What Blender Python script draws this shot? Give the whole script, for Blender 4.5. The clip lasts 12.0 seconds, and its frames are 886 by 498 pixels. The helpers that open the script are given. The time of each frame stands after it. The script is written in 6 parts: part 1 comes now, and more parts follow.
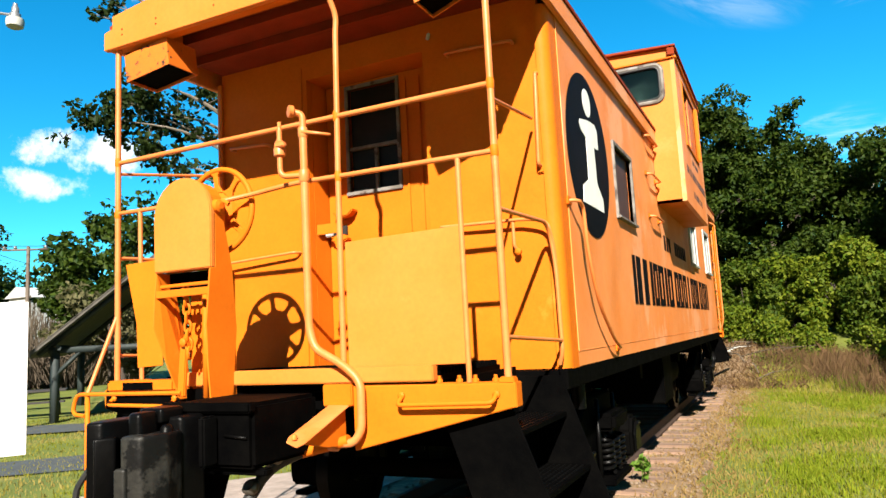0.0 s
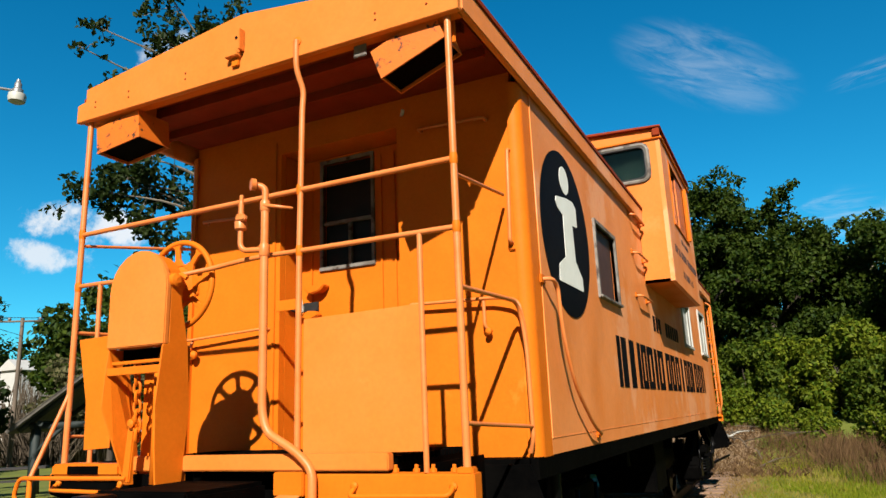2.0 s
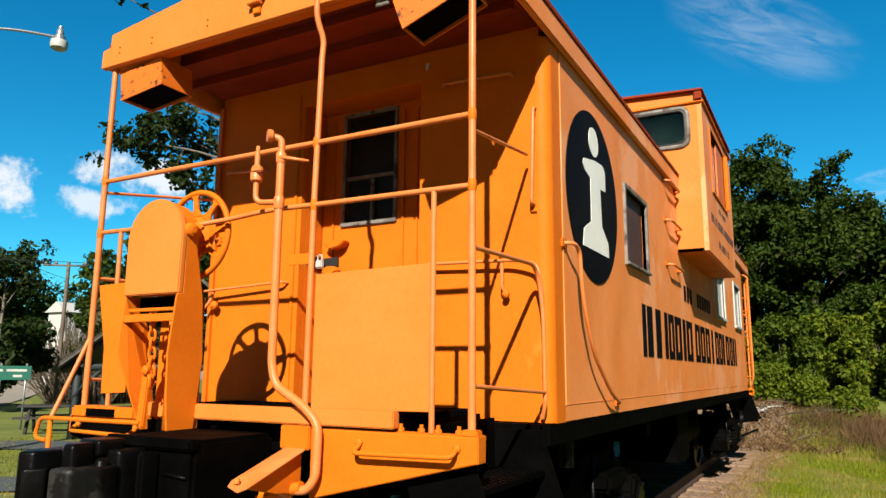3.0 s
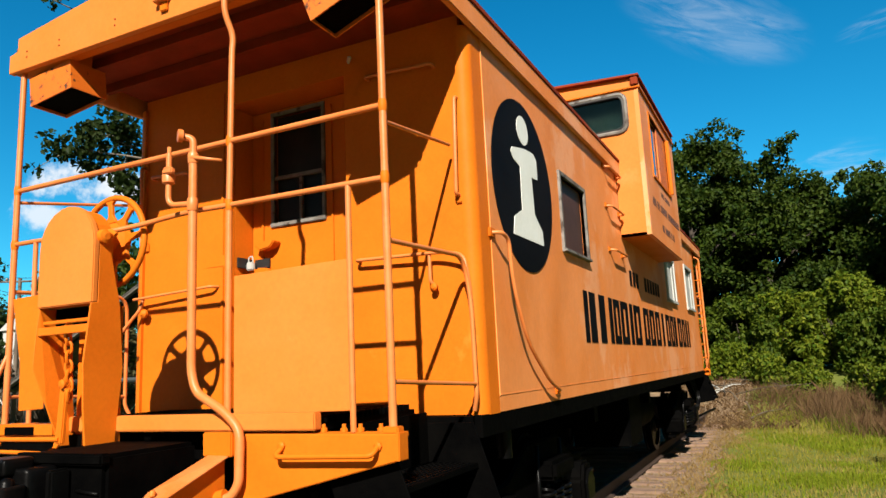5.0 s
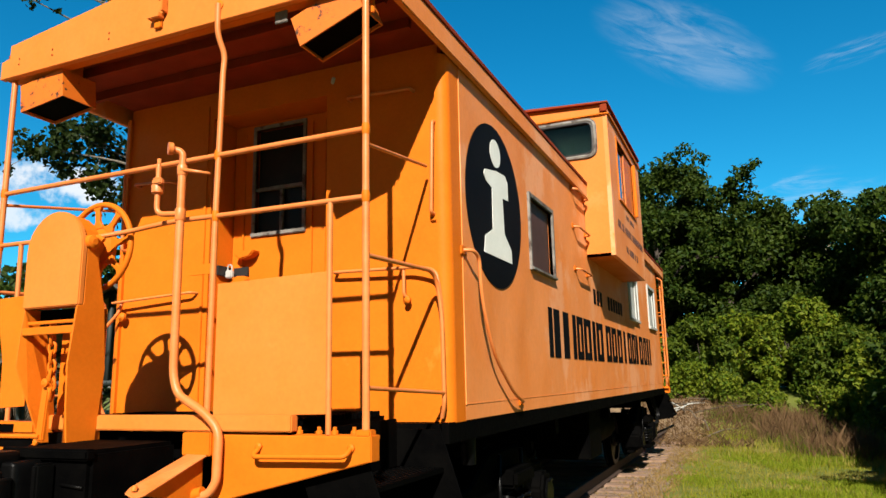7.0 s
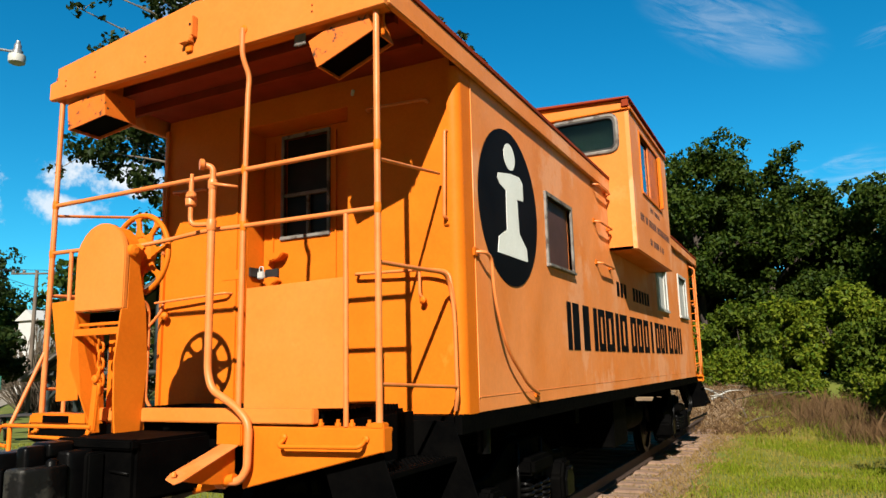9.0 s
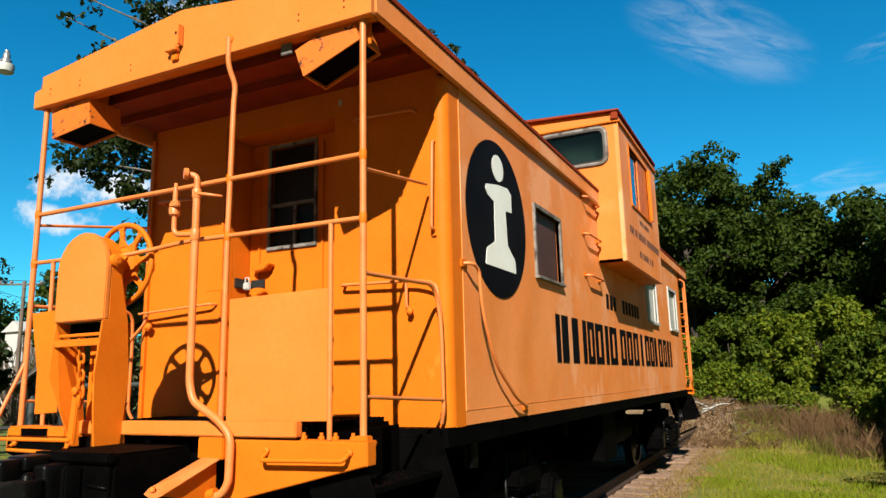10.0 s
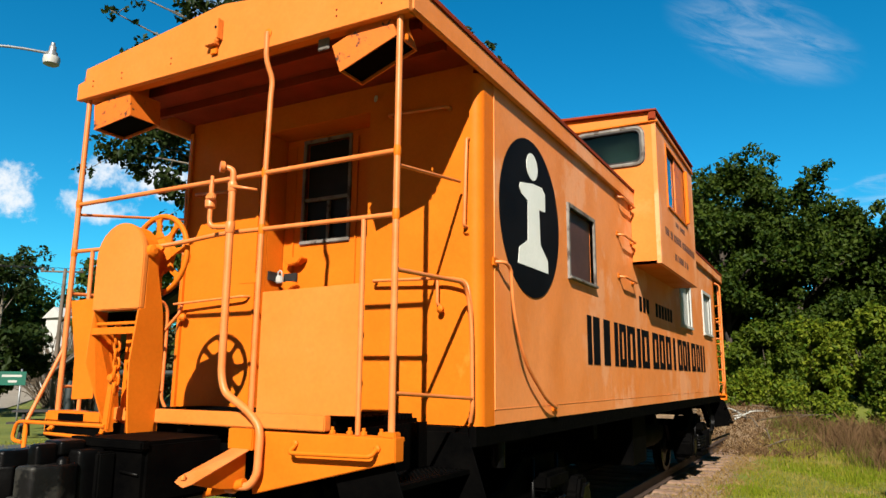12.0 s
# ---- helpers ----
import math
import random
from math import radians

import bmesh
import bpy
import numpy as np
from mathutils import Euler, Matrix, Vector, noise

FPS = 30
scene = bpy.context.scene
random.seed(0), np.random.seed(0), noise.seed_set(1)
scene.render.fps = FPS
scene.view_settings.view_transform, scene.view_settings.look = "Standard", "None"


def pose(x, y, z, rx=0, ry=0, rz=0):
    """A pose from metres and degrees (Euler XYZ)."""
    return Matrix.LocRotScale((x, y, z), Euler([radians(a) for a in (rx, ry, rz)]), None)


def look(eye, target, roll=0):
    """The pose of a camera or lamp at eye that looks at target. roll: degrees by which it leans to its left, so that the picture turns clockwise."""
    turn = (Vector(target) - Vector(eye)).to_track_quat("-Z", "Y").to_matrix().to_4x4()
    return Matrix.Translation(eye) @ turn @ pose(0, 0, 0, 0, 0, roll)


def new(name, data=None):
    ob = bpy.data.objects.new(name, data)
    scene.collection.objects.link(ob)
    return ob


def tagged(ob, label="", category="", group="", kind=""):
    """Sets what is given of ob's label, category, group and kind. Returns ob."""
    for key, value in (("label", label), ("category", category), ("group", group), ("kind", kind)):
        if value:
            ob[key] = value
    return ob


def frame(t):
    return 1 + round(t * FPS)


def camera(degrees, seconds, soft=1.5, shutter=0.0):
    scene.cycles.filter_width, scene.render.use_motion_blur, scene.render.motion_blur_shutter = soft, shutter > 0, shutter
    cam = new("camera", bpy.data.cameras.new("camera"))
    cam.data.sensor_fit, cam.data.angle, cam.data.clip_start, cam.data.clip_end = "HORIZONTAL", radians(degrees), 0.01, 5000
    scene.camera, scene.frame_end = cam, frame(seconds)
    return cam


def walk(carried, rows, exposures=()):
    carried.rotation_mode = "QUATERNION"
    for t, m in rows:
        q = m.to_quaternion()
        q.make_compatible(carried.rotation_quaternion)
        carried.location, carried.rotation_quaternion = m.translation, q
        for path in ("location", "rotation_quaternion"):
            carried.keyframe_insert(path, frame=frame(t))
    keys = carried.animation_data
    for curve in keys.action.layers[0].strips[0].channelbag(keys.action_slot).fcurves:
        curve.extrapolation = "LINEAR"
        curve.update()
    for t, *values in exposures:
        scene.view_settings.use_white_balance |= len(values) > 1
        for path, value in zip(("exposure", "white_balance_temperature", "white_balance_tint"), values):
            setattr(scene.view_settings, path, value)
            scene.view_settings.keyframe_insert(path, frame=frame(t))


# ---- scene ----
cam = camera(64.4, 12.0)
PATH = [
    (0, (2.628, -4.221, 1.499), (1.776, -2.428, 1.739), -3.0),
    (0.5, (2.629, -4.22, 1.526), (1.769, -2.442, 1.84), -1.5),
    (1, (2.642, -4.175, 1.528), (1.768, -2.412, 1.887), -1.6),
    (1.5, (2.657, -4.038, 1.536), (1.831, -2.27, 1.976), 0.4),
    (2, (2.756, -3.997, 1.52), (1.923, -2.236, 1.974), -2.3),
    (2.5, (2.836, -4.027, 1.551), (1.952, -2.286, 1.985), -0.7),
    (3, (2.82, -3.86, 1.53), (1.88, -2.129, 1.876), 0.5),
    (3.2, (2.794, -3.738, 1.52), (1.898, -1.982, 1.856), 0.4),
    (4.8, (3.02, -3.691, 1.529), (2.152, -1.919, 1.855), -3.0),
    (5, (3.005, -3.697, 1.517), (2.149, -1.921, 1.852), -2.7),
    (5.5, (2.982, -3.736, 1.521), (2.234, -1.931, 1.947), -2.9),
    (6, (3.015, -3.832, 1.536), (2.329, -2.011, 1.995), -4.4),
    (6.5, (3.061, -3.916, 1.521), (2.316, -2.109, 1.942), -0.5),
    (7, (3.086, -3.925, 1.5), (2.311, -2.118, 1.866), -1.2),
    (7.2, (3.119, -3.97, 1.504), (2.293, -2.185, 1.867), -3.1),
    (8.8, (3.361, -4.124, 1.549), (2.453, -2.371, 1.866), -1.4),
    (9, (3.372, -4.112, 1.549), (2.489, -2.349, 1.881), -1.4),
    (9.5, (3.385, -4.096, 1.561), (2.525, -2.328, 1.93), -1.3),
    (10, (3.383, -4.064, 1.547), (2.524, -2.295, 1.913), -1.3),
    (10.5, (3.365, -4.045, 1.54), (2.436, -2.306, 1.876), -1.2),
    (11, (3.362, -4.059, 1.555), (2.395, -2.339, 1.885), 0.2),
    (11.5, (3.373, -4.056, 1.549), (2.418, -2.333, 1.898), 0.2),
    (12, (3.371, -4.05, 1.553), (2.432, -2.321, 1.912), 0.5),
]
walk(cam, [(t, look(eye, target, roll)) for t, eye, target, roll in PATH],
     exposures=((0.0, 1.68), (0.4, 1.28), (0.8, 1.10), (1.1, 1.03), (1.5, 1.02), (2.0, 1.0), (3.0, 1.08), (12.0, 1.09)))
# ---- light ----
world = bpy.data.worlds.new("world")
scene.world = world
world.use_nodes = True
SUN_TO = Vector((0.385, -1.0, 0.75)).normalized()
sun_data = bpy.data.lights.new("sun", "SUN")
sun_data.energy, sun_data.angle, sun_data.color = 5.0, radians(0.55), (1.0, 0.93, 0.82)
sun = new("sun", sun_data)
sun.matrix_world = look(SUN_TO * 50, (0, 0, 0))


def build_world():
    nt = world.node_tree
    nt.nodes.clear()
    N, L = nt.nodes.new, nt.links.new
    out, bg = N("ShaderNodeOutputWorld"), N("ShaderNodeBackground")
    sky = N("ShaderNodeTexSky")
    sky.sky_type = "NISHITA"
    sky.sun_disc = False
    sky.sun_elevation = math.asin(SUN_TO.z)
    sky.sun_rotation = math.atan2(SUN_TO.x, SUN_TO.y)
    sky.air_density, sky.dust_density, sky.ozone_density = 1.0, 0.0, 4.0
    hsv = N("ShaderNodeHueSaturation")
    hsv.inputs["Saturation"].default_value = 1.35
    hsv.inputs["Hue"].default_value = 0.485
    L(sky.outputs[0], hsv.inputs["Color"])
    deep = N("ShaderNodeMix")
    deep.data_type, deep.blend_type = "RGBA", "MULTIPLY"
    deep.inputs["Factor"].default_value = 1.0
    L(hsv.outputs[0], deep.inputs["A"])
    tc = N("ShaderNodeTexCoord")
    # deep blue away from the sun; red tint added towards it, warming shade
    toward, fill_warmth, tint = N("ShaderNodeVectorMath"), N("ShaderNodeMapRange"), N("ShaderNodeMix")
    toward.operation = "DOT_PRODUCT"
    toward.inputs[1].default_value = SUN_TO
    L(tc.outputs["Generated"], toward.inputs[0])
    fill_warmth.interpolation_type = "SMOOTHSTEP"
    fill_warmth.inputs["From Min"].default_value, fill_warmth.inputs["From Max"].default_value = 0.0, 0.75
    L(toward.outputs["Value"], fill_warmth.inputs["Value"])
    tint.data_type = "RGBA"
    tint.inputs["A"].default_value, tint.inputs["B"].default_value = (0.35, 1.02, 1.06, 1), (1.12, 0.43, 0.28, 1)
    L(fill_warmth.outputs[0], tint.inputs["Factor"]), L(tint.outputs["Result"], deep.inputs["B"])
    total = None
    fine = N("ShaderNodeTexNoise")
    fine.inputs["Scale"].default_value, fine.inputs["Detail"].default_value = 13.0, 9.0
    fine.inputs["Roughness"].default_value = 0.62
    L(tc.outputs["Generated"], fine.inputs["Vector"])

    def math_node(kind, a, b=None, c=None):
        n = N("ShaderNodeMath")
        n.operation = kind
        for i, v in enumerate((a, b, c)):
            if v is None:
                continue
            if isinstance(v, (int, float)):
                n.inputs[i].default_value = v
            else:
                L(v, n.inputs[i])
        return n.outputs[0]

    def ramp(src, lo, hi, top):
        r = N("ShaderNodeMapRange")
        r.interpolation_type = "SMOOTHSTEP"
        for key, v in (("From Min", lo), ("From Max", hi), ("To Min", 0.0), ("To Max", top)):
            r.inputs[key].default_value = v
        L(src, r.inputs["Value"])
        return r.outputs[0]

    # clouds: azimuth left of +y, elevation, half width, half height (degrees), slant, density, thin streaks or heaped
    for az, el, w, h, slant, dens, thin in ((61.0, 12.9, 3.1, 2.4, 0.0, 0.95, False), (52.8, 14.3, 4.9, 1.9, 0.05, 0.92, False), (55.2, 12.1, 4.4, 1.4, 0.0, 0.8, False),
                                            (43.5, 27.5, 6.0, 2.2, 0.1, 0.6, False), (2.6, 25.0, 7.4, 3.2, -0.62, 0.23, True), (0.9, 23.6, 4.2, 2.4, -0.5, 0.22, True),
                                            (-9.0, 22.0, 3.6, 1.0, 0.15, 0.16, True), (-4.0, 12.6, 6.5, 2.4, 0.0, 0.30, True)):
        a, e = radians(az), radians(el)
        c = Vector((-math.sin(a) * math.cos(e), math.cos(a) * math.cos(e), math.sin(e)))
        side = (Vector((math.cos(a), math.sin(a), 0)) + Vector((0, 0, slant))).normalized()
        up = side.cross(c)
        off = N("ShaderNodeVectorMath")
        off.operation = "SUBTRACT"
        off.inputs[1].default_value = c
        L(tc.outputs["Generated"], off.inputs[0])
        axes = []
        for axis, half in ((side, w), (up, h)):
            d = N("ShaderNodeVectorMath")
            d.operation = "DOT_PRODUCT"
            d.inputs[1].default_value = axis / math.sin(radians(half))
            L(off.outputs[0], d.inputs[0])
            axes.append(d.outputs["Value"])
        round2 = math_node("ADD", math_node("MULTIPLY", axes[0], axes[0]), math_node("MULTIPLY", axes[1], axes[1]))
        front = N("ShaderNodeVectorMath")
        front.operation = "DOT_PRODUCT"
        front.inputs[1].default_value = c
        L(tc.outputs["Generated"], front.inputs[0])
        if thin:
            comb, wisp = N("ShaderNodeCombineXYZ"), N("ShaderNodeTexNoise")
            L(math_node("MULTIPLY", axes[0], 0.9), comb.inputs[0]), L(math_node("MULTIPLY", axes[1], 1.7), comb.inputs[1])
            comb.inputs[2].default_value = az
            wisp.inputs["Scale"].default_value, wisp.inputs["Detail"].default_value, wisp.inputs["Roughness"].default_value = 1.3, 8.0, 0.6
            wisp.inputs["Distortion"].default_value = 0.6
            L(comb.outputs[0], wisp.inputs["Vector"])
            density = math_node("MULTIPLY", ramp(round2, 1.0, 0.0, dens), ramp(wisp.outputs[0], 0.40, 0.72, 1.0))
        else:
            density = ramp(math_node("MULTIPLY_ADD", fine.outputs[0], -5.0, round2), 0.9 - 2.5, 0.1 - 2.5, dens)
        density = math_node("MULTIPLY", density, math_node("GREATER_THAN", front.outputs["Value"], 0.9))
        total = density if total is None else math_node("MAXIMUM", total, density)
    mix = N("ShaderNodeMix")
    mix.data_type = "RGBA"
    mix.inputs["B"].default_value = (7.2, 7.5, 7.8, 1)
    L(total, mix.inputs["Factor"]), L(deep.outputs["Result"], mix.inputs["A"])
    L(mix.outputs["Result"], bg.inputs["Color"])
    bg.inputs["Strength"].default_value = 0.062
    L(bg.outputs[0], out.inputs["Surface"])


build_world()


# ---- materials ----
def material(name, c1, c2, scale=4.0, rough=0.6, bump=0.15, metal=0.0, grain=60.0, stretch=(1, 1, 1), c3=None, patch=0.0, patch_scale=1.2, lo=0.35, hi=0.65, coat=0.0, each=0.0, spec=0.5, wave=0.0):
    """A painted or natural surface: two colours in a broad noise, fine grain in relief and gloss, a third colour in patches."""
    c1, c2, c3 = (tuple(0.5 * v for v in c) if c else None for c in (c1, c2, c3))  # halved, so that less light bounces into the shade
    m = bpy.data.materials.new(name)
    m.use_nodes = True
    nt = m.node_tree
    N, L = nt.nodes.new, nt.links.new
    b = nt.nodes["Principled BSDF"]
    tc, mp = N("ShaderNodeTexCoord"), N("ShaderNodeMapping")
    mp.inputs["Scale"].default_value = stretch
    L(tc.outputs["Object"], mp.inputs["Vector"])

    def noise_of(s, detail=5.0, rg=0.6):
        n = N("ShaderNodeTexNoise")
        n.inputs["Scale"].default_value, n.inputs["Detail"].default_value, n.inputs["Roughness"].default_value = s, detail, rg
        L(mp.outputs[0], n.inputs["Vector"])
        return n

    def ramp_of(src, a, z):
        r = N("ShaderNodeMapRange")
        r.inputs["From Min"].default_value, r.inputs["From Max"].default_value = a, z
        L(src, r.inputs["Value"])
        return r.outputs[0]

    def mixed(fac, a, z):
        x = N("ShaderNodeMix")
        x.data_type = "RGBA"
        L(fac, x.inputs["Factor"])
        for key, v in (("A", a), ("B", z)):
            if isinstance(v, tuple):
                x.inputs[key].default_value = (*v, 1)
            else:
                L(v, x.inputs[key])
        return x.outputs["Result"]

    broad, small = noise_of(scale), noise_of(grain, 6.0)
    col = mixed(ramp_of(broad.outputs[0], lo, hi), c1, c2)
    if c3:
        spots = noise_of(patch_scale, 7.0, 0.68)
        col = mixed(ramp_of(spots.outputs[0], 0.78 - patch, 0.84 - patch), col, c3)
    hs = N("ShaderNodeHueSaturation")
    v = N("ShaderNodeMapRange")
    v.inputs["To Min"].default_value, v.inputs["To Max"].default_value = 0.86, 1.12
    L(small.outputs[0], v.inputs["Value"])
    if each:
        oi, ma = N("ShaderNodeObjectInfo"), N("ShaderNodeMath")
        ma.operation = "MULTIPLY_ADD"
        ma.inputs[1].default_value = each
        L(oi.outputs["Random"], ma.inputs[0]), L(v.outputs[0], ma.inputs[2])
        L(ma.outputs[0], hs.inputs["Value"])
    else:
        L(v.outputs[0], hs.inputs["Value"])
    L(col, hs.inputs["Color"]), L(hs.outputs[0], b.inputs["Base Color"])
    r = N("ShaderNodeMapRange")
    r.inputs["To Min"].default_value, r.inputs["To Max"].default_value = max(rough - 0.12, 0.03), min(rough + 0.14, 1)
    L(broad.outputs[0], r.inputs["Value"]), L(r.outputs[0], b.inputs["Roughness"])
    b.inputs["Metallic"].default_value = metal
    b.inputs["Specular IOR Level"].default_value = spec
    b.inputs["Coat Weight"].default_value = coat
    if bump:
        bp = N("ShaderNodeBump")
        bp.inputs["Strength"].default_value, bp.inputs["Distance"].default_value = bump, 0.01
        L(small.outputs[0], bp.inputs["Height"]), L(bp.outputs[0], b.inputs["Normal"])
        if wave:  # slight buckling of sheet metal
            dents, bw = noise_of(1.7, 2.0, 0.4), N("ShaderNodeBump")
            bw.inputs["Strength"].default_value, bw.inputs["Distance"].default_value = wave, 0.06
            L(dents.outputs[0], bw.inputs["Height"]), L(bw.outputs[0], bp.inputs["Normal"])
    return m


def leaf_material(name, c1, c2, glow=0.35, dry=None):
    m = bpy.data.materials.new(name)
    m.use_nodes = True
    nt = m.node_tree
    N, L = nt.nodes.new, nt.links.new
    b, out = nt.nodes["Principled BSDF"], nt.nodes["Material Output"]
    geo, x = N("ShaderNodeNewGeometry"), N("ShaderNodeMix")
    x.data_type = "RGBA"
    x.inputs["A"].default_value, x.inputs["B"].default_value = (*c1, 1), (*c2, 1)
    L(geo.outputs["Random Per Island"], x.inputs["Factor"])
    if dry:  # straw-coloured patches across the lawn
        tc, n, r, y = N("ShaderNodeTexCoord"), N("ShaderNodeTexNoise"), N("ShaderNodeMapRange"), N("ShaderNodeMix")
        n.inputs["Scale"].default_value, n.inputs["Detail"].default_value = 0.75, 4.0
        r.inputs["From Min"].default_value, r.inputs["From Max"].default_value, r.inputs["To Max"].default_value = 0.46, 0.62, 0.9
        y.data_type = "RGBA"
        y.inputs["B"].default_value = (*dry, 1)
        L(tc.outputs["Object"], n.inputs["Vector"]), L(n.outputs[0], r.inputs["Value"]), L(r.outputs[0], y.inputs["Factor"]), L(x.outputs["Result"], y.inputs["A"])
        x = y
    L(x.outputs["Result"], b.inputs["Base Color"])
    b.inputs["Roughness"].default_value = 0.6
    b.inputs["Specular IOR Level"].default_value = 0.15
    tr, ms = N("ShaderNodeBsdfTranslucent"), N("ShaderNodeMixShader")
    L(x.outputs["Result"], tr.inputs["Color"])
    ms.inputs[0].default_value = glow
    L(b.outputs[0], ms.inputs[1]), L(tr.outputs[0], ms.inputs[2]), L(ms.outputs[0], out.inputs["Surface"])
    return m


ORANGE = material("orange_paint", (1.14, 0.27, 0.014), (1.06, 0.235, 0.010), 2.2, 0.55, 0.10, grain=45, spec=0.10, wave=0.25, c3=(1.18, 0.32, 0.03), patch=0.14, patch_scale=1.6)
PALE = material("sun_faded_orange_paint", (1.14, 0.34, 0.062), (1.09, 0.30, 0.042), 1.6, 0.5, 0.08, grain=40, spec=0.15, wave=0.25, c3=(1.16, 0.375, 0.085), patch=0.15, patch_scale=1.3)
PIPE = material("pale_orange_pipe_paint", (1.14, 0.36, 0.10), (1.08, 0.28, 0.05), 5, 0.42, 0.12, grain=50, spec=0.4, c3=(0.55, 0.16, 0.03), patch=0.08, patch_scale=9)
FADED = material("faded_orange_paint", (1.34, 0.46, 0.135), (1.26, 0.37, 0.070), 1.5, 0.55, 0.06, grain=30, stretch=(1, 1, 0.8), c3=(1.36, 0.56, 0.24), patch=0.25, patch_scale=1.1, spec=0.25, wave=0.35)
ROOFRED = material("roof_red_paint", (0.46, 0.06, 0.015), (0.34, 0.05, 0.012), 3, 0.7, 0.2, spec=0.1)
SCUFFED = material("scuffed_orange_paint", (1.12, 0.25, 0.012), (1.04, 0.21, 0.009), 3, 0.55, 0.15, c3=(0.06, 0.03, 0.02), patch=0.20, patch_scale=15)
BLACK = material("black_lettering_paint", (0.006, 0.006, 0.007), (0.012, 0.012, 0.014), 3, 0.6, 0.05, c3=(0.02, 0.018, 0.015), patch=0.05, patch_scale=3, spec=0.03)
WHITE = material("white_paint", (0.80, 0.80, 0.74), (0.70, 0.71, 0.66), 3, 0.5, 0.05)
IRON = material("black_underframe_iron", (0.0018, 0.0018, 0.002), (0.004, 0.0037, 0.0034), 5, 0.6, 0.35, grain=25, c3=(0.02, 0.014, 0.011), patch=0.04, patch_scale=4, spec=0.01)
CASTING = material("black_coupler_iron", (0.0022, 0.0022, 0.0025), (0.005, 0.0047, 0.0045), 3, 0.36, 0.35, grain=16, c3=(0.03, 0.022, 0.016), patch=0.08, patch_scale=6, spec=0.08, wave=1.0)
WORNIRON = material("worn_knuckle_iron", (0.045, 0.043, 0.036), (0.020, 0.019, 0.017), 9, 0.5, 0.5, grain=16, c3=(0.004, 0.004, 0.004), patch=0.33, patch_scale=7, spec=0.2, wave=1.0)
GRAVEL = material("pale_pinkish_gravel", (0.66, 0.53, 0.45), (0.46, 0.36, 0.30), 5, 0.95, 0.9, grain=30, c3=(0.34, 0.26, 0.20), patch=0.18, patch_scale=4)
RUST = material("rusty_rail_steel", (0.06, 0.032, 0.02), (0.10, 0.055, 0.035), 6, 0.7, 0.3)
ALU = material("weathered_aluminium", (0.40, 0.37, 0.33), (0.20, 0.17, 0.14), 8, 0.65, 0.3, metal=0.1, c3=(0.09, 0.06, 0.045), patch=0.24, patch_scale=9)
SCREEN = material("brown_window_screen", (0.13, 0.040, 0.022), (0.085, 0.027, 0.015), 2, 0.6, 0.05, grain=120)
TIE = material("weathered_tie_wood", (0.44, 0.28, 0.19), (0.25, 0.15, 0.10), 5, 0.9, 0.8, grain=14, stretch=(0.25, 2.5, 2), each=0.35)
DIRT = material("brown_track_dirt", (0.46, 0.30, 0.155), (0.27, 0.165, 0.085), 3.5, 0.95, 1.0, grain=18, c3=(0.56, 0.40, 0.19), patch=0.2, patch_scale=3)
STONE = material("ballast_stone", (0.36, 0.26, 0.18), (0.22, 0.15, 0.10), 6, 0.9, 0.4, each=0.0)
LAWN = material("lawn", (0.235, 0.27, 0.018), (0.15, 0.195, 0.012), 0.7, 0.95, 0.9, grain=24, c3=(0.36, 0.31, 0.07), patch=0.19, patch_scale=0.6)
ASPHALT = material("grey_asphalt", (0.10, 0.115, 0.12), (0.075, 0.085, 0.09), 3, 0.9, 0.3)
CONCRETE = material("pale_road_concrete", (0.46, 0.40, 0.32), (0.38, 0.33, 0.27), 1.2, 0.9, 0.3)
BARK = material("bark", (0.12, 0.09, 0.065), (0.06, 0.045, 0.035), 5, 0.95, 1.0, grain=16, stretch=(1, 1, 0.3))
PALEBARK = material("pale_bark", (0.34, 0.29, 0.22), (0.22, 0.18, 0.14), 5, 0.9, 0.8, grain=16)
TWIG = material("dry_twigs", (0.13, 0.095, 0.06), (0.20, 0.15, 0.10), 3, 0.95, 0.3)
GREENWOOD = material("dark_green_stained_wood", (0.028, 0.045, 0.042), (0.018, 0.03, 0.03), 4, 0.7, 0.4, stretch=(1, 1, 0.3))
SHINGLE = material("weathered_grey_shingle", (0.17, 0.15, 0.125), (0.10, 0.09, 0.08), 4, 0.95, 0.6, each=0.25)
GALV = material("galvanised_steel", (0.55, 0.56, 0.57), (0.42, 0.43, 0.44), 6, 0.4, 0.1, metal=0.6)
SIGNGREEN = material("green_road_sign_sheeting", (0.01, 0.20, 0.13), (0.008, 0.16, 0.105), 3, 0.4, 0.02)
HOUSEWHITE = material("white_clapboard_paint", (0.82, 0.82, 0.80), (0.74, 0.74, 0.72), 2, 0.6, 0.1)
POLEWOOD = material("grey_pole_wood", (0.26, 0.20, 0.15), (0.17, 0.13, 0.10), 5, 0.9, 0.5, stretch=(1, 1, 0.2))
BOARDWHITE = material("bright_white_board", (1.30, 1.30, 1.28), (1.2, 1.2, 1.18), 2, 0.5, 0.02)
# stands in for the grey-green tone reflected in the cupola glass
PANEBACK = material("grey_green_pane_backing", (0.30, 0.42, 0.38), (0.22, 0.32, 0.29), 2, 0.6, 0.05)
RUBBER = material("black_rubber_hose", (0.012, 0.012, 0.012), (0.02, 0.02, 0.02), 8, 0.6, 0.1)
EMBLEM = material("white_emblem_paint", (1.5, 1.5, 1.42), (1.36, 1.37, 1.28), 3, 0.5, 0.05, c3=(1.1, 0.95, 0.8), patch=0.08, patch_scale=4)
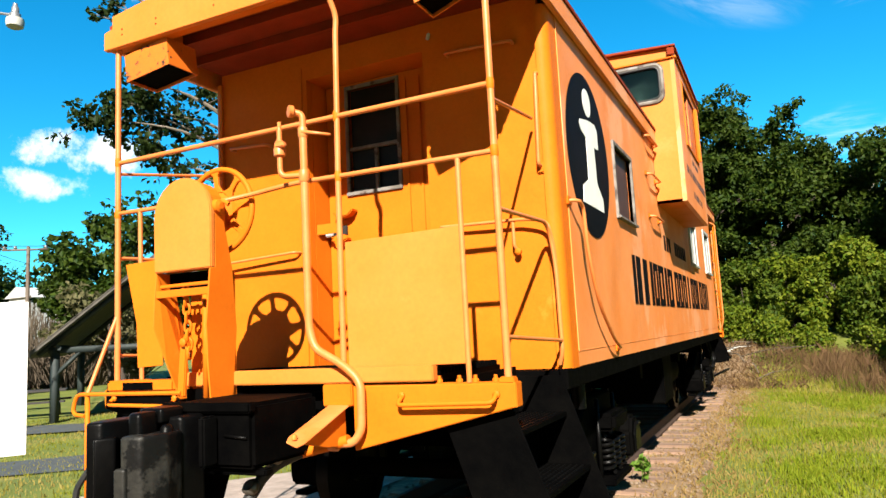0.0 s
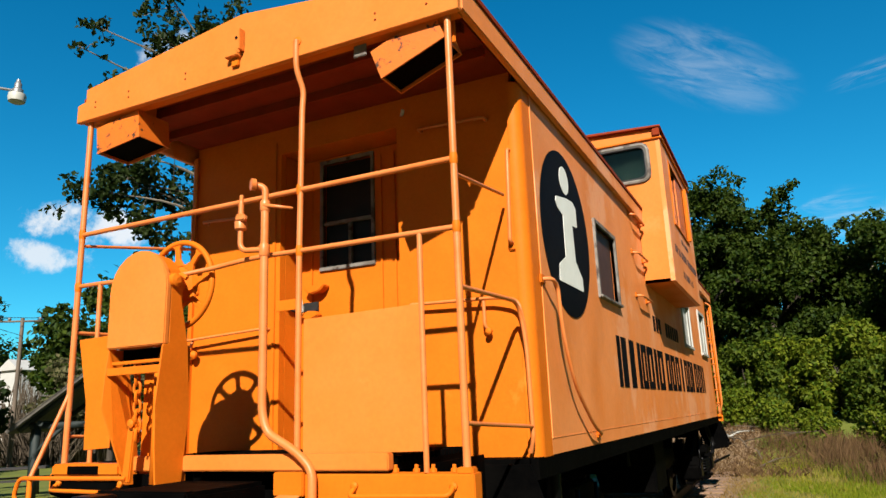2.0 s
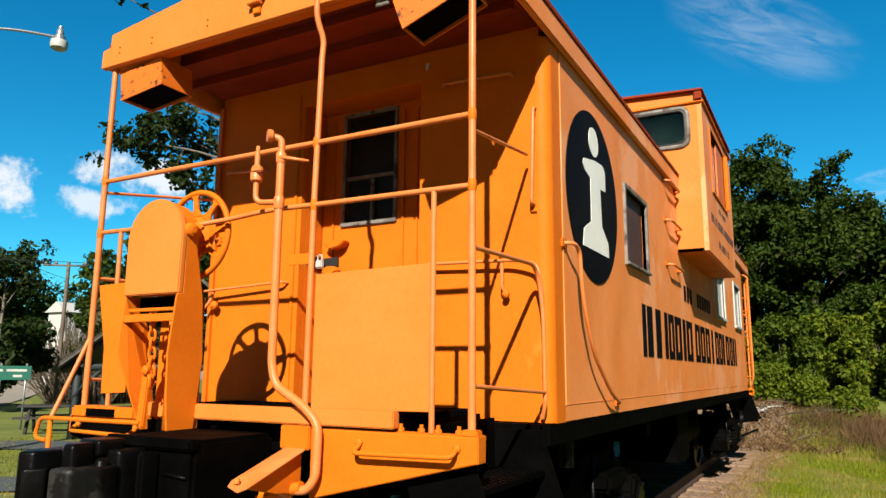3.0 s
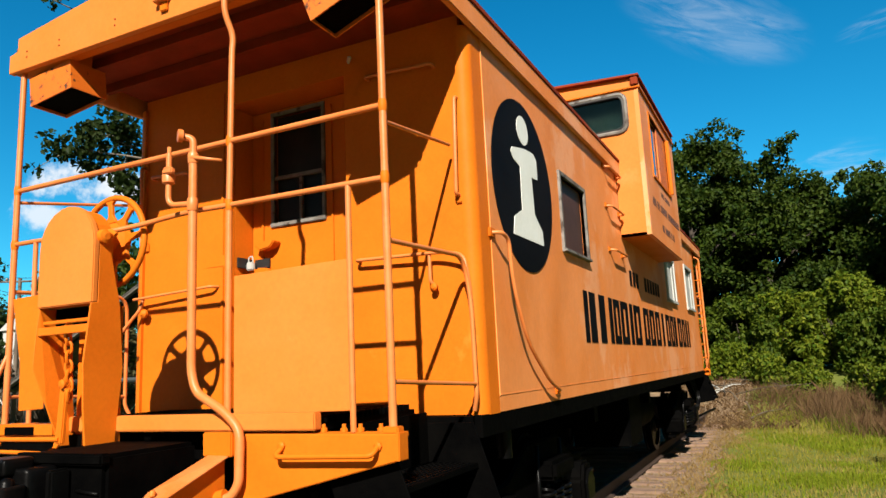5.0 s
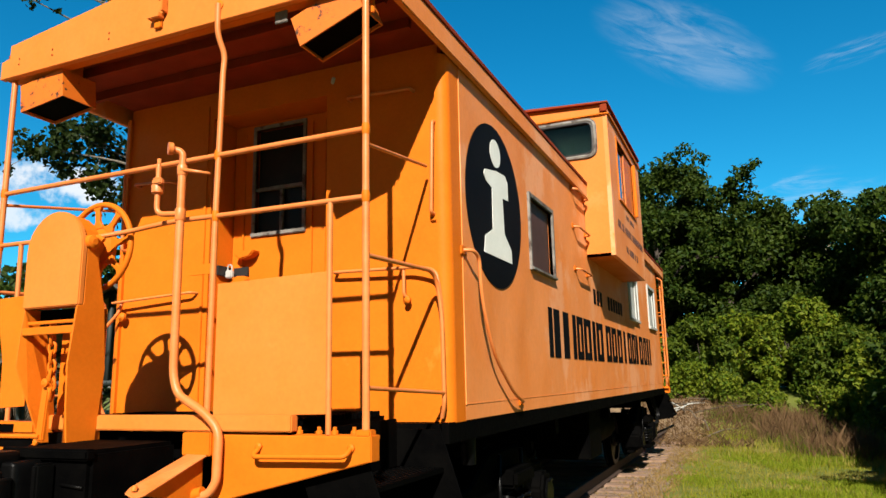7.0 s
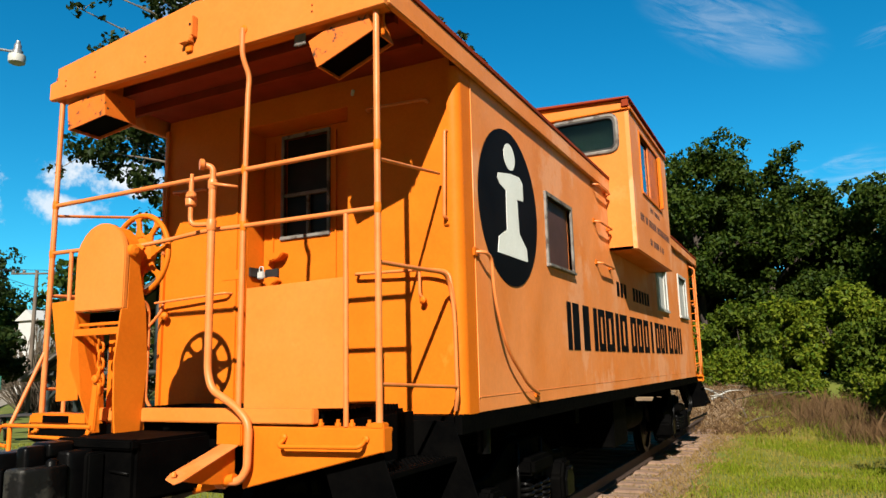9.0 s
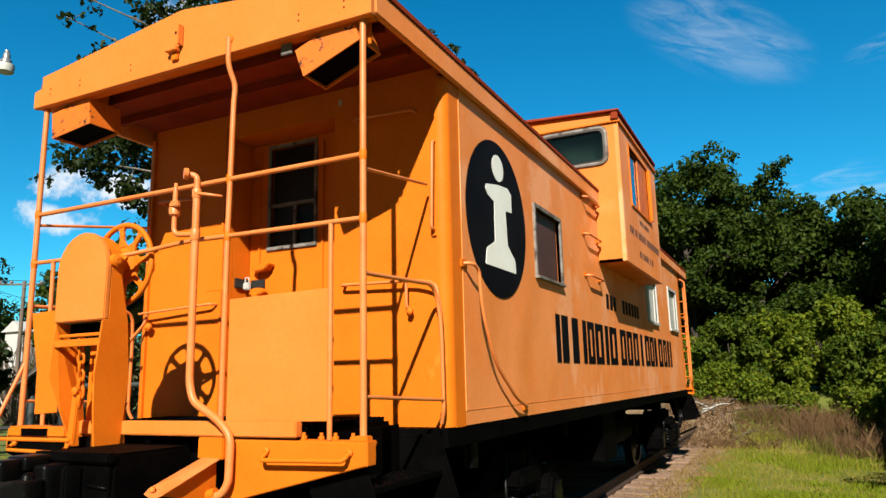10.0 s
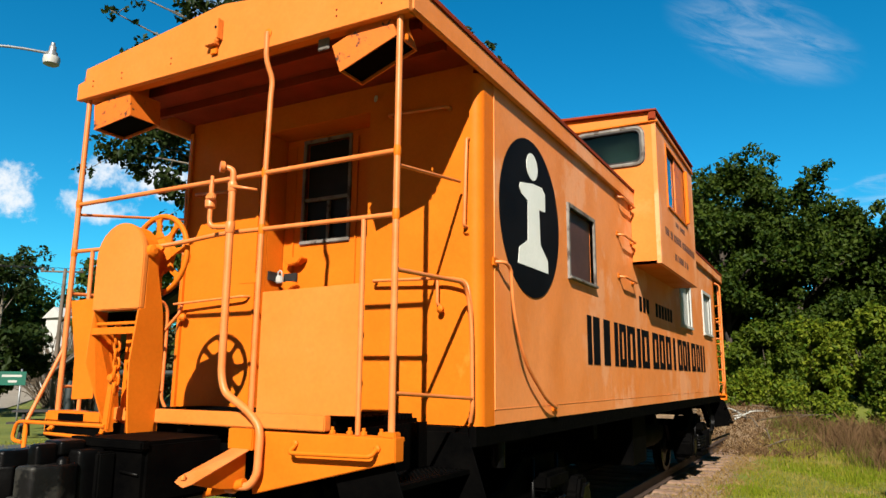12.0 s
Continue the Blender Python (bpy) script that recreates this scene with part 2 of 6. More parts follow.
BRASS = material("dull_latch_steel", (0.30, 0.27, 0.23), (0.2, 0.18, 0.15), 8, 0.4, 0.1, metal=0.8)
DARKWOOD = material("dark_picnic_wood", (0.035, 0.03, 0.03), (0.06, 0.05, 0.045), 5, 0.8, 0.4)
LEAF_WOODS = leaf_material("woodland_leaves", (0.011, 0.030, 0.0025), (0.046, 0.070, 0.006))
LEAF_BUSH = leaf_material("shrub_leaves", (0.046, 0.088, 0.004), (0.145, 0.168, 0.011))
LEAF_NEAR = leaf_material("shade_tree_leaves", (0.010, 0.024, 0.004), (0.026, 0.040, 0.007))
LEAF_PALE = leaf_material("greyish_tree_leaves", (0.075, 0.078, 0.03), (0.13, 0.115, 0.055))
LEAF_WEED = leaf_material("weed_leaves", (0.07, 0.15, 0.014), (0.11, 0.19, 0.025))
LEAF_DRY = leaf_material("dry_weed_stalks", (0.085, 0.045, 0.022), (0.155, 0.095, 0.042), 0.25)
LEAF_LUSH = leaf_material("lush_grass_blades", (0.10, 0.148, 0.005), (0.195, 0.228, 0.014), 0.35)
LEAF_STRAW = leaf_material("straw_blades", (0.17, 0.10, 0.035), (0.27, 0.18, 0.065), 0.25)
LEAF_GRASS = leaf_material("grass_blades", (0.098, 0.126, 0.005), (0.22, 0.205, 0.018), 0.3, dry=(0.26, 0.20, 0.06))


def glass_material(name, tint, rough=0.04):
    m = bpy.data.materials.new(name)
    m.use_nodes = True
    b = m.node_tree.nodes["Principled BSDF"]
    b.inputs["Base Color"].default_value = (*tint, 1)
    b.inputs["Roughness"].default_value = rough
    b.inputs["Transmission Weight"].default_value = 1.0
    b.inputs["IOR"].default_value = 1.5
    return m


DOORPANE = material("dark_screened_glass", (0.012, 0.012, 0.013), (0.03, 0.028, 0.027), 3, 0.35, 0.02, spec=0.2)
# shrub leaves again, with shade put into their colour
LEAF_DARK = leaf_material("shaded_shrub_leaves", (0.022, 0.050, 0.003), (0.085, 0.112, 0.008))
GLASS = glass_material("tinted_window_glass", (0.35, 0.45, 0.42))


# ---- mesh helpers ----
def box(bm, x0, x1, y0, y1, z0, z1):
    v = [bm.verts.new((x, y, z)) for z in (z0, z1) for x, y in ((x0, y0), (x1, y0), (x1, y1), (x0, y1))]
    for f in ((0, 3, 2, 1), (4, 5, 6, 7), (0, 1, 5, 4), (1, 2, 6, 5), (2, 3, 7, 6), (3, 0, 4, 7)):
        bm.faces.new([v[i] for i in f])
    return bm


def bevelled(bm, w=0.006, seg=2):
    bmesh.ops.bevel(bm, geom=list(bm.edges), offset=w, segments=seg, affect="EDGES", clamp_overlap=True)
    return bm


def crate(x0, x1, y0, y1, z0, z1, w=0.006):
    return bevelled(box(bmesh.new(), x0, x1, y0, y1, z0, z1), w)


def cast(bm):
    """Rounded casting: shaded smooth."""
    for f in bm.faces:
        f.smooth = True
    return bm


def prism(bm, pts, plane, a, b):
    """A polygon in the plane "xz", "yz" or "xy", pushed through from a to b on the third axis."""
    put = {"xz": lambda p, d: (p[0], d, p[1]), "yz": lambda p, d: (d, p[0], p[1]), "xy": lambda p, d: (p[0], p[1], d)}[plane]
    lo, hi = [bm.verts.new(put(p, a)) for p in pts], [bm.verts.new(put(p, b)) for p in pts]
    bm.faces.new(lo), bm.faces.new(hi[::-1])
    n = len(pts)
    for i in range(n):
        bm.faces.new((lo[i], hi[i], hi[(i + 1) % n], lo[(i + 1) % n]))
    bmesh.ops.recalc_face_normals(bm, faces=list(bm.faces))
    return bm


def rounded(pts, r=0.06, n=5):
    """A polyline with its corners rounded."""
    pts = [Vector(p) for p in pts]
    out = [pts[0]]
    for a, b, c in zip(pts, pts[1:], pts[2:]):
        d = min(r, (a - b).length * 0.45, (c - b).length * 0.45)
        p, q = b + (a - b).normalized() * d, b + (c - b).normalized() * d
        out += [p.lerp(b, k / n).lerp(b.lerp(q, k / n), k / n) for k in range(n + 1)]
    return out + [pts[-1]]


def tube(bm, pts, r, n=10, r_end=None, closed=False):
    pts = [Vector(p) for p in pts]
    rings, up = [], None
    for i, p in enumerate(pts):
        if closed:
            d = pts[(i + 1) % len(pts)] - pts[i - 1]
        else:
            d = pts[min(i + 1, len(pts) - 1)] - pts[max(i - 1, 0)]
        d = d.normalized()
        if up is None:
            up = d.orthogonal().normalized()
        up = (up - d * up.dot(d)).normalized()
        w = d.cross(up)
        k = i / max(len(pts) - 1, 1)
        rad = r if r_end is None else r + (r_end - r) * k
        rings.append([bm.verts.new(p + rad * (math.cos(t) * up + math.sin(t) * w)) for t in (2 * math.pi * j / n for j in range(n))])
    pairs = list(zip(rings, rings[1:])) + ([(rings[-1], rings[0])] if closed else [])
    for a, b in pairs:
        for j in range(n):
            f = bm.faces.new((a[j], a[(j + 1) % n], b[(j + 1) % n], b[j]))
            f.smooth = True
    if not closed:
        bm.faces.new(rings[0][::-1]), bm.faces.new(rings[-1])
    return bm


def lathe(bm, profile, m, n=20):
    """A profile of (radius, height), turned round the z axis of the pose m."""
    rings = [[bm.verts.new(m @ Vector((r * math.cos(t), r * math.sin(t), h))) for t in (2 * math.pi * j / n for j in range(n))] for r, h in profile]
    for a, b in zip(rings, rings[1:]):
        for j in range(n):
            f = bm.faces.new((a[j], a[(j + 1) % n], b[(j + 1) % n], b[j]))
            f.smooth = True
    bm.faces.new(rings[0][::-1]), bm.faces.new(rings[-1])
    return bm


def finish(name, bm, mat):
    me = bpy.data.meshes.new(name)
    bmesh.ops.recalc_face_normals(bm, faces=list(bm.faces))
    for e in bm.edges:
        if len(e.link_faces) == 2 and e.calc_face_angle(0) > 0.75:
            e.smooth = False
    bm.to_mesh(me)
    bm.free()
    me.materials.append(mat)
    return me


def thing(name, at, label, category, group="", kind=""):
    ob = new(name)
    ob.location = at
    ob.empty_display_size = 0.1
    return tagged(ob, label, category, group, kind)


def part(name, bm, mat, parent, label=""):
    ob = new(name, finish(name, bm, mat))
    ob.parent = parent
    if parent.type == "EMPTY":
        ob.matrix_parent_inverse = Matrix.Translation(-Vector(parent.location))
    return tagged(ob, label)


def solid(name, bm, mat, label, category, group="", kind=""):
    return tagged(new(name, finish(name, bm, mat)), label, category, group, kind)


def sheet(name, verts, faces, mat, parent=None, smooth=False):
    me = bpy.data.meshes.new(name)
    me.from_pydata(verts, [], faces)
    me.materials.append(mat)
    if smooth:
        me.polygons.foreach_set("use_smooth", [True] * len(me.polygons))
    ob = new(name, me)
    if parent:
        ob.parent = parent
        if parent.type == "EMPTY":
            ob.matrix_parent_inverse = Matrix.Translation(-Vector(parent.location))
    return ob


def leaves(name, clumps, count, size, mat, parent, rng, droop=0.25):
    """Many single folded leaves on and in the clumps (x, y, z, rx, ry, rz)."""
    c = np.array(clumps, float)
    vol = (c[:, 3] * c[:, 4] * c[:, 5]) ** (2 / 3)
    pick = rng.choice(len(c), count, p=vol / vol.sum())
    d = rng.normal(size=(count, 3))
    d /= np.linalg.norm(d, axis=1, keepdims=True)
    rad = rng.uniform(0.25, 1.0, (count, 1)) ** 0.55
    lump = 1 + 0.22 * np.sin(d[:, :1] * 7 + pick[:, None]) * np.cos(d[:, 2:] * 6 + 2 * pick[:, None])
    p = c[pick, :3] + d * rad * lump * c[pick, 3:]
    along = rng.normal(size=(count, 3)) + d * 0.5 - np.array([0, 0, droop])
    along /= np.linalg.norm(along, axis=1, keepdims=True)
    nrm = d + 0.75 * rng.normal(size=(count, 3)) + np.array([0, 0, 0.7])
    across = np.cross(along, nrm)
    across /= np.linalg.norm(across, axis=1, keepdims=True) + 1e-9
    face = np.cross(across, along)
    s = size * rng.uniform(0.6, 1.35, (count, 1))
    v = np.stack([p - along * s * 0.5, p + across * s * 0.32 + face * s * 0.1, p + along * s * 0.5, p - across * s * 0.32 + face * s * 0.1], 1).reshape(-1, 3)
    q = np.arange(count * 4).reshape(-1, 4)
    return sheet(name, v.tolist(), q.tolist(), mat, parent)


# ---- ground and track ----
RAIL_TOP, GROUND = 0.03, -0.13


def smooth_step(a, b, v):
    k = min(max((v - a) / (b - a), 0), 1)
    return k * k * (3 - 2 * k)


def ground_z(x, y):
    z = GROUND - 0.05 - 0.10 * smooth_step(2.0, 6.0, abs(x))
    z += 1.15 * smooth_step(14.5, 25, y) * smooth_step(-14, -6, x)
    z += 6.0 * smooth_step(-30, -110, x) + 1.3 * smooth_step(7, 16, x) * smooth_step(4, 12, y)
    return z + 0.04 * math.sin(x * 0.9 + 1) * math.sin(y * 0.7) * smooth_step(2, 4, abs(x))


def build_ground():
    def steps(lo, hi):
        near = [lo + 0.5 * i for i in range(int((hi - lo) / 0.5) + 1)]
        far = [2 * i for i in range(1, 33)] + [80, 110, 160, 250, 420, 800]
        return [lo - f for f in reversed(far)] + near + [hi + f for f in far]
    xs, ys = steps(-14, 12), steps(-8, 28)
    verts = [(x, y, ground_z(x, y)) for y in ys for x in xs]
    w = len(xs)
    faces = [(j * w + i, j * w + i + 1, (j + 1) * w + i + 1, (j + 1) * w + i) for j in range(len(ys) - 1) for i in range(w - 1)]
    tagged(sheet("ground", verts, faces, LAWN, smooth=True), "mown green lawn with straw-coloured patches", "lawn", kind="structure")

    def strip(name, rows, mat, lift, label, category):
        verts, faces = [], []
        for (x0, y0), (x1, y1) in rows:
            verts += [(x0 + (x1 - x0) * k / 6, y0 + (y1 - y0) * k / 6, ground_z(x0 + (x1 - x0) * k / 6, y0 + (y1 - y0) * k / 6) + lift) for k in range(7)]
        for j in range(len(rows) - 1):
            faces += [(j * 7 + i, j * 7 + i + 1, j * 7 + i + 8, j * 7 + i + 7) for i in range(6)]
        tagged(sheet(name, verts, faces, mat, smooth=True), label, category, kind="structure")

    rng = random.Random(4)
    edge = lambda: rng.uniform(-0.12, 0.12)
    strip("track_bed", [((-1.75 + edge(), -9 + 0.4 * j), (1.72 + edge(), -9 + 0.4 * j)) for j in range(78)], DIRT, 0.006, "brown dirt track bed with dry litter", "track bed")
    strip("gravel_apron", [((-9.5, -2.4), (-1.6, -7.0)), ((-7.0, 0.05), (-1.6, -3.0)), ((-5.2, 1.85), (-1.6, 0.0)), ((-4.15, 2.85), (-1.6, 2.0)), ((-1.75, 5.2), (-1.6, 5.1))], GRAVEL, 0.02, "pale pinkish gravel apron beside the track", "gravel")
    strip("path", [((-40, -19), (-41.5, -17.5)), ((-20, -5.2), (-21.2, -3.8)), ((-8.2, 2.5), (-9.5, 3.6)), ((-6.4, 3.6), (-8.0, 4.8)), ((-2.6, 6.2), (-4.0, 7.6))], ASPHALT, 0.03, "narrow grey asphalt path across the lawn", "path")
    strip("road", [((-22, 4), (-38, 14)), ((-33.1, 17.1), (-48.5, 25.8)), ((-40.5, 23.4), (-53.9, 31.2)), ((-44.1, 27.2), (-55.2, 34.3)), ((-47, 34), (-57, 40)), ((-52, 55), (-60, 56))], CONCRETE, 0.05, "pale concrete road curving up a slope", "road")
    strip("far_path", [((-40, -12), (-41, -10.8)), ((-13.5, 6.4), (-14.9, 7.5)), ((-11.0, 7.3), (-12.6, 8.5)), ((-5, 11), (-6, 12.4))], ASPHALT, 0.03, "grey asphalt path beside the pavilion", "path")


build_ground()


def build_track():
    rail_profile = [(-0.07, 0), (0.07, 0), (0.07, 0.012), (0.012, 0.03), (0.012, 0.12), (0.036, 0.13), (0.036, 0.16), (0.028, 0.168), (-0.028, 0.168), (-0.036, 0.16), (-0.036, 0.13), (-0.012, 0.12), (-0.012, 0.03), (-0.07, 0.012)]
    for x in (-0.76, 0.76):
        bm = prism(bmesh.new(), [(x + a, RAIL_TOP - 0.168 + b) for a, b in rail_profile], "xz", -9.0, 21.0)
        solid("rail", bm, RUST, "rusty steel rail spiked to wooden ties", "rail", "rails of the track")
    rng = random.Random(8)
    bm = crate(-1.3, 1.3, -0.12, 0.12, -0.16, 0.0, 0.015)
    tie_mesh = finish("railroad_tie", bm, TIE)
    for i in range(52):
        ob = tagged(new("railroad_tie", tie_mesh), "split weathered wooden railroad tie half sunk in dirt", "railroad tie", "ties under the rails")
        ob.matrix_world = pose(rng.uniform(-0.05, 0.09), -8.6 + 0.56 * i, RAIL_TOP - 0.172 + rng.uniform(-0.012, 0.004), rng.uniform(-1, 1), rng.uniform(-0.6, 0.6), rng.uniform(-2.5, 2.5))
    verts, faces = [], []
    g = np.random.default_rng(5)
    for _ in range(1800):
        x, y = g.uniform(0.9, 1.75) if g.random() < 0.7 else g.uniform(-1.6, 1.7), g.uniform(-4, 18)
        s = g.uniform(0.010, 0.03)
        base = len(verts)
        a = g.uniform(0, 6.28)
        for k in range(4):
            verts.append((x + s * math.cos(a + k * 1.57) * g.uniform(0.7, 1.3), y + s * math.sin(a + k * 1.57) * g.uniform(0.7, 1.3), GROUND - 0.045 + s * 0.3))
        verts += [(x, y, GROUND - 0.045 + s * g.uniform(0.9, 1.4)), (x, y, GROUND - 0.07)]
        for k in range(4):
            faces += [(base + k, base + (k + 1) % 4, base + 4), (base + (k + 1) % 4, base + k, base + 5)]
    tagged(sheet("ballast", verts, faces, STONE), "scattered small brown and grey ballast stones", "gravel", kind="stuff")


build_track()


# ---- the caboose ----
HALF, SILL, EAVE, BACK = 1.42, 1.25, 3.62, 11.2
PLAT, FRONT, REAR = 1.32, -0.95, 12.15
caboose = thing("caboose", (0, 5.5, RAIL_TOP), "orange railroad caboose with black underframe, standing on rails", "caboose")


def rod(name, pts, r, parent=caboose, mat=PIPE, n=10, bend=0.06, label="", end=None):
    return part(name, tube(bmesh.new(), rounded(pts, bend), r, n, end), mat, parent, label)


def wall_with_holes(axis, at, thick, a0, a1, z0, z1, holes):
    """An upright wall in the plane x = at ("x") or y = at ("y"), from at to at + thick, with openings (a0, a1, z0, z1) through it."""
    bm = bmesh.new()
    us = sorted({a0, a1, *[h[0] for h in holes], *[h[1] for h in holes]})
    for u0, u1 in zip(us, us[1:]):
        cuts = sorted((h[2], h[3]) for h in holes if h[0] <= u0 and h[1] >= u1)
        z = z0
        for lo, hi in cuts + [(z1, z1)]:
            if lo > z:
                t0, t1 = sorted((at, at + thick))
                box(bm, t0, t1, u0, u1, z, lo) if axis == "x" else box(bm, u0, u1, t0, t1, z, lo)
            z = hi
    bmesh.ops.remove_doubles(bm, verts=list(bm.verts), dist=0.0005)
    return bm


SIDE_WINDOWS = [(1.87, 2.63, 2.45, 3.07), (7.28, 8.14, 2.40, 3.04), (9.52, 10.42, 2.40, 3.12)]


def build_body():
    for s in (1, -1):
        wall = part("side_wall", wall_with_holes("x", s * HALF, -s * 0.06, 0.272, BACK - 0.272, SILL, EAVE, SIDE_WINDOWS), FADED, caboose, "faded and patched orange side sheet")
        bm = bmesh.new()
        box(bm, *sorted((s * HALF, s * (HALF + 0.003))), 0.28, BACK - 0.28, 1.345, 1.35)
        box(bm, *sorted((s * HALF, s * (HALF + 0.007))), 0.271, 0.277, 1.345, EAVE)
        part("seam_strip", bm, FADED, wall)
        part("sill_strip", box(bmesh.new(), *sorted((s * (HALF - 0.05), s * (HALF - 0.003))), 0.0, BACK, 1.13, SILL), IRON, caboose)
        # rounded corner posts
        for y, d in ((0.055, 1), (BACK - 0.055, -1)):
            pts = [(s * HALF, y + d * 0.215), (s * HALF, y + d * 0.07)] + [(s * (HALF - 0.07 + 0.07 * math.sin(k * math.pi / 12)), y + d * (0.07 - 0.07 * math.cos(k * math.pi / 12))) for k in range(5, -1, -1)]
            pts += [(s * 1.338, y), (s * 1.338, y + d * 0.06), (s * (HALF - 0.06), y + d * 0.06), (s * (HALF - 0.06), y + d * 0.215)]
            bm = prism(bmesh.new(), pts, "xy", SILL - 0.004, EAVE + 0.003)
            for f in bm.faces:
                f.smooth = abs(f.normal.z) < 0.5 and len(f.verts) == 4 and f.calc_area() < 0.06
            part("corner_post", bm, ORANGE, caboose, "rounded orange corner post")
    # end walls round the door recess
    for y, d in ((0.08, 1), (BACK - 0.08, -1)):
        end = part("end_wall", wall_with_holes("y", y, d * 0.06, -1.355, 1.355, SILL, 3.72, [(-0.51, 0.50, SILL, 3.5)]), ORANGE, caboose)
        for x in (-0.51, 0.50):
            t = 0.05 if x > 0 else -0.05
            part("jamb", crate(*sorted((x, x + t)), *sorted((y + d * 0.062, y + d * 0.30)), SILL, 3.5, 0.004), ORANGE, end)
        bm = box(bmesh.new(), -0.56, 0.55, *sorted((y + d * 0.062, y + d * 0.34)), 3.502, 3.55)
        part("lintel", bm, ORANGE, end)
        for x in (-0.56,):
            part("stiffener", crate(x - 0.012, x + 0.012, *sorted((y, y - d * 0.012)), SILL + 0.02, 3.6, 0.003), ORANGE, end)
    part("floor_plate", box(bmesh.new(), -1.36, 1.36, 0.0, BACK, 1.16, 1.245), IRON, caboose)
    part("lining", box(bmesh.new(), -0.05, 0.05, 0.5, BACK - 0.5, 1.3, 3.55), SCREEN, caboose, "dark interior partition")


build_body()


def build_roof():
    # shallow gable over the body and both platforms
    top = [(-1.455, 3.755), (-1.455, 3.775), (-1.36, 3.795), (-0.7, 3.90), (0, 3.965), (0.7, 3.90), (1.36, 3.80), (1.478, 3.785), (1.478, 3.755)]
    low = [(1.36, 3.735), (0, 3.90), (-1.36, 3.735)]
    part("roof", prism(bmesh.new(), top + low, "xz", FRONT + 0.032, REAR - 0.032), ROOFRED, caboose, "dull red painted roof sheet")
    # ceiling and carlines get this dark red to deepen the porch's shade
    part("ceiling", box(bmesh.new(), -1.35, 1.35, FRONT + 0.02, REAR - 0.02, 3.705, 3.73), ROOFRED, caboose)
    for s in (1, -1):
        part("roof_flange", crate(*sorted((s * 1.425, s * 1.468)), FRONT + 0.032, REAR - 0.032, 3.60, 3.752, 0.006), FADED, caboose)
    for y, d in ((FRONT, 1), (REAR, -1)):
        prof = [(-1.46, 3.58), (-1.46, 3.71), (-1.38, 3.725), (-1.38, 3.815), (-0.02, 3.985), (0.02, 3.985), (1.38, 3.815), (1.38, 3.725), (1.46, 3.71), (1.46, 3.58)]
        f = part("fascia", bevelled(prism(bmesh.new(), prof, "xz", *sorted((y - d * 0.012, y + d * 0.03))), 0.004, 1), PALE, caboose)
        part("lip", box(bmesh.new(), -1.44, 1.44, *sorted((y + d * 0.032, y + d * 0.09)), 3.582, 3.6), ORANGE, f)
        for x in (-1.28, -0.96, 0.96, 1.28, -0.45):
            for z in (3.66, 3.70):
                part("rivet", lathe(bmesh.new(), [(0.007, 0), (0.006, 0.004), (0.002, 0.006)], pose(x, y - d * 0.011, z, 90 * d, 0, 0), 8), ROOFRED, f)
    for y in (-0.62, -0.3):
        part("carline", box(bmesh.new(), -1.34, 1.34, y - 0.02, y + 0.02, 3.64, 3.704), ROOFRED, caboose)
    # marker bracket on the near fascia
    X = -0.03
    b = part("marker_bracket", bevelled(prism(bmesh.new(), [(X - 0.05, 3.70), (X + 0.035, 3.70), (X + 0.045, 3.845), (X - 0.015, 3.845)], "xz", FRONT - 0.03, FRONT - 0.014), 0.005), PALE, caboose)
    part("hook", crate(X - 0.055, X + 0.04, FRONT - 0.06, FRONT - 0.014, 3.685, 3.715, 0.004), PALE, b)
    part("socket", crate(X - 0.025, X + 0.03, FRONT - 0.032, FRONT - 0.014, 3.63, 3.684, 0.004), ORANGE, b)
    part("tab", crate(X + 0.046, X + 0.062, FRONT - 0.06, FRONT - 0.014, 3.72, 3.86, 0.003), PALE, b)
    part("keyhole", lathe(bmesh.new(), [(0.010, 0), (0.010, 0.003)], pose(X + 0.01, FRONT - 0.0305, 3.82, 90, 0, 0), 10), BLACK, b)
    # open-bottomed lamp boxes under the roof
    for x0, x1, y0, y1, z0, z1, tilt in ((0.87, 1.29, -0.91, -0.68, 3.46, 3.65, -20), (-1.32, -0.92, -0.91, -0.65, 3.385, 3.58, -7)):
        bm = bmesh.new()
        t = 0.008
        box(bm, x0, x1, y0, y0 + t, z0, z1), box(bm, x0, x1, y1 - t, y1, z0, z1)
        box(bm, x0, x0 + t, y0 + t, y1 - t, z0, z1), box(bm, x1 - t, x1, y0 + t, y1 - t, z0, z1)
        box(bm, x0 + t, x1 - t, y0 + t, y1 - t, z1 - t, z1)
        turn = pose(x1, 0, z1, 0, tilt, 0) @ pose(-x1, 0, -z1)
        bm.transform(turn)
        b = part("lamp_box", bm, SCUFFED, caboose, "open-bottomed orange lamp box with scraped paint")
        part("hanger", crate(x1 - 0.2, x1 - 0.05, y0 + 0.06, y1 - 0.06, z1 - 0.03, 3.70, 0.004), ORANGE, b)
        # black sheet across the opening stands in for the shade inside
        g = box(bmesh.new(), x0 + 0.01, x1 - 0.01, y0 + 0.01, y1 - 0.01, z0 + 0.02, z0 + 0.03)
        g.transform(turn)
        part("shade_sheet", g, IRON, b, "black sheet for the shade inside the box")
        if x0 > 0:
            part("lamp_plate", crate(x0 - 0.10, x0 - 0.015, y0 + 0.02, y0 + 0.03, z1 - 0.14, z1 - 0.06, 0.004), ALU, b, "bare bent metal plate")
            part("side_flap", crate(x1 + 0.06, x1 + 0.10, y0 + 0.06, y0 + 0.075, z0 + 0.0, z1 - 0.05, 0.004), ORANGE, b)


build_roof()


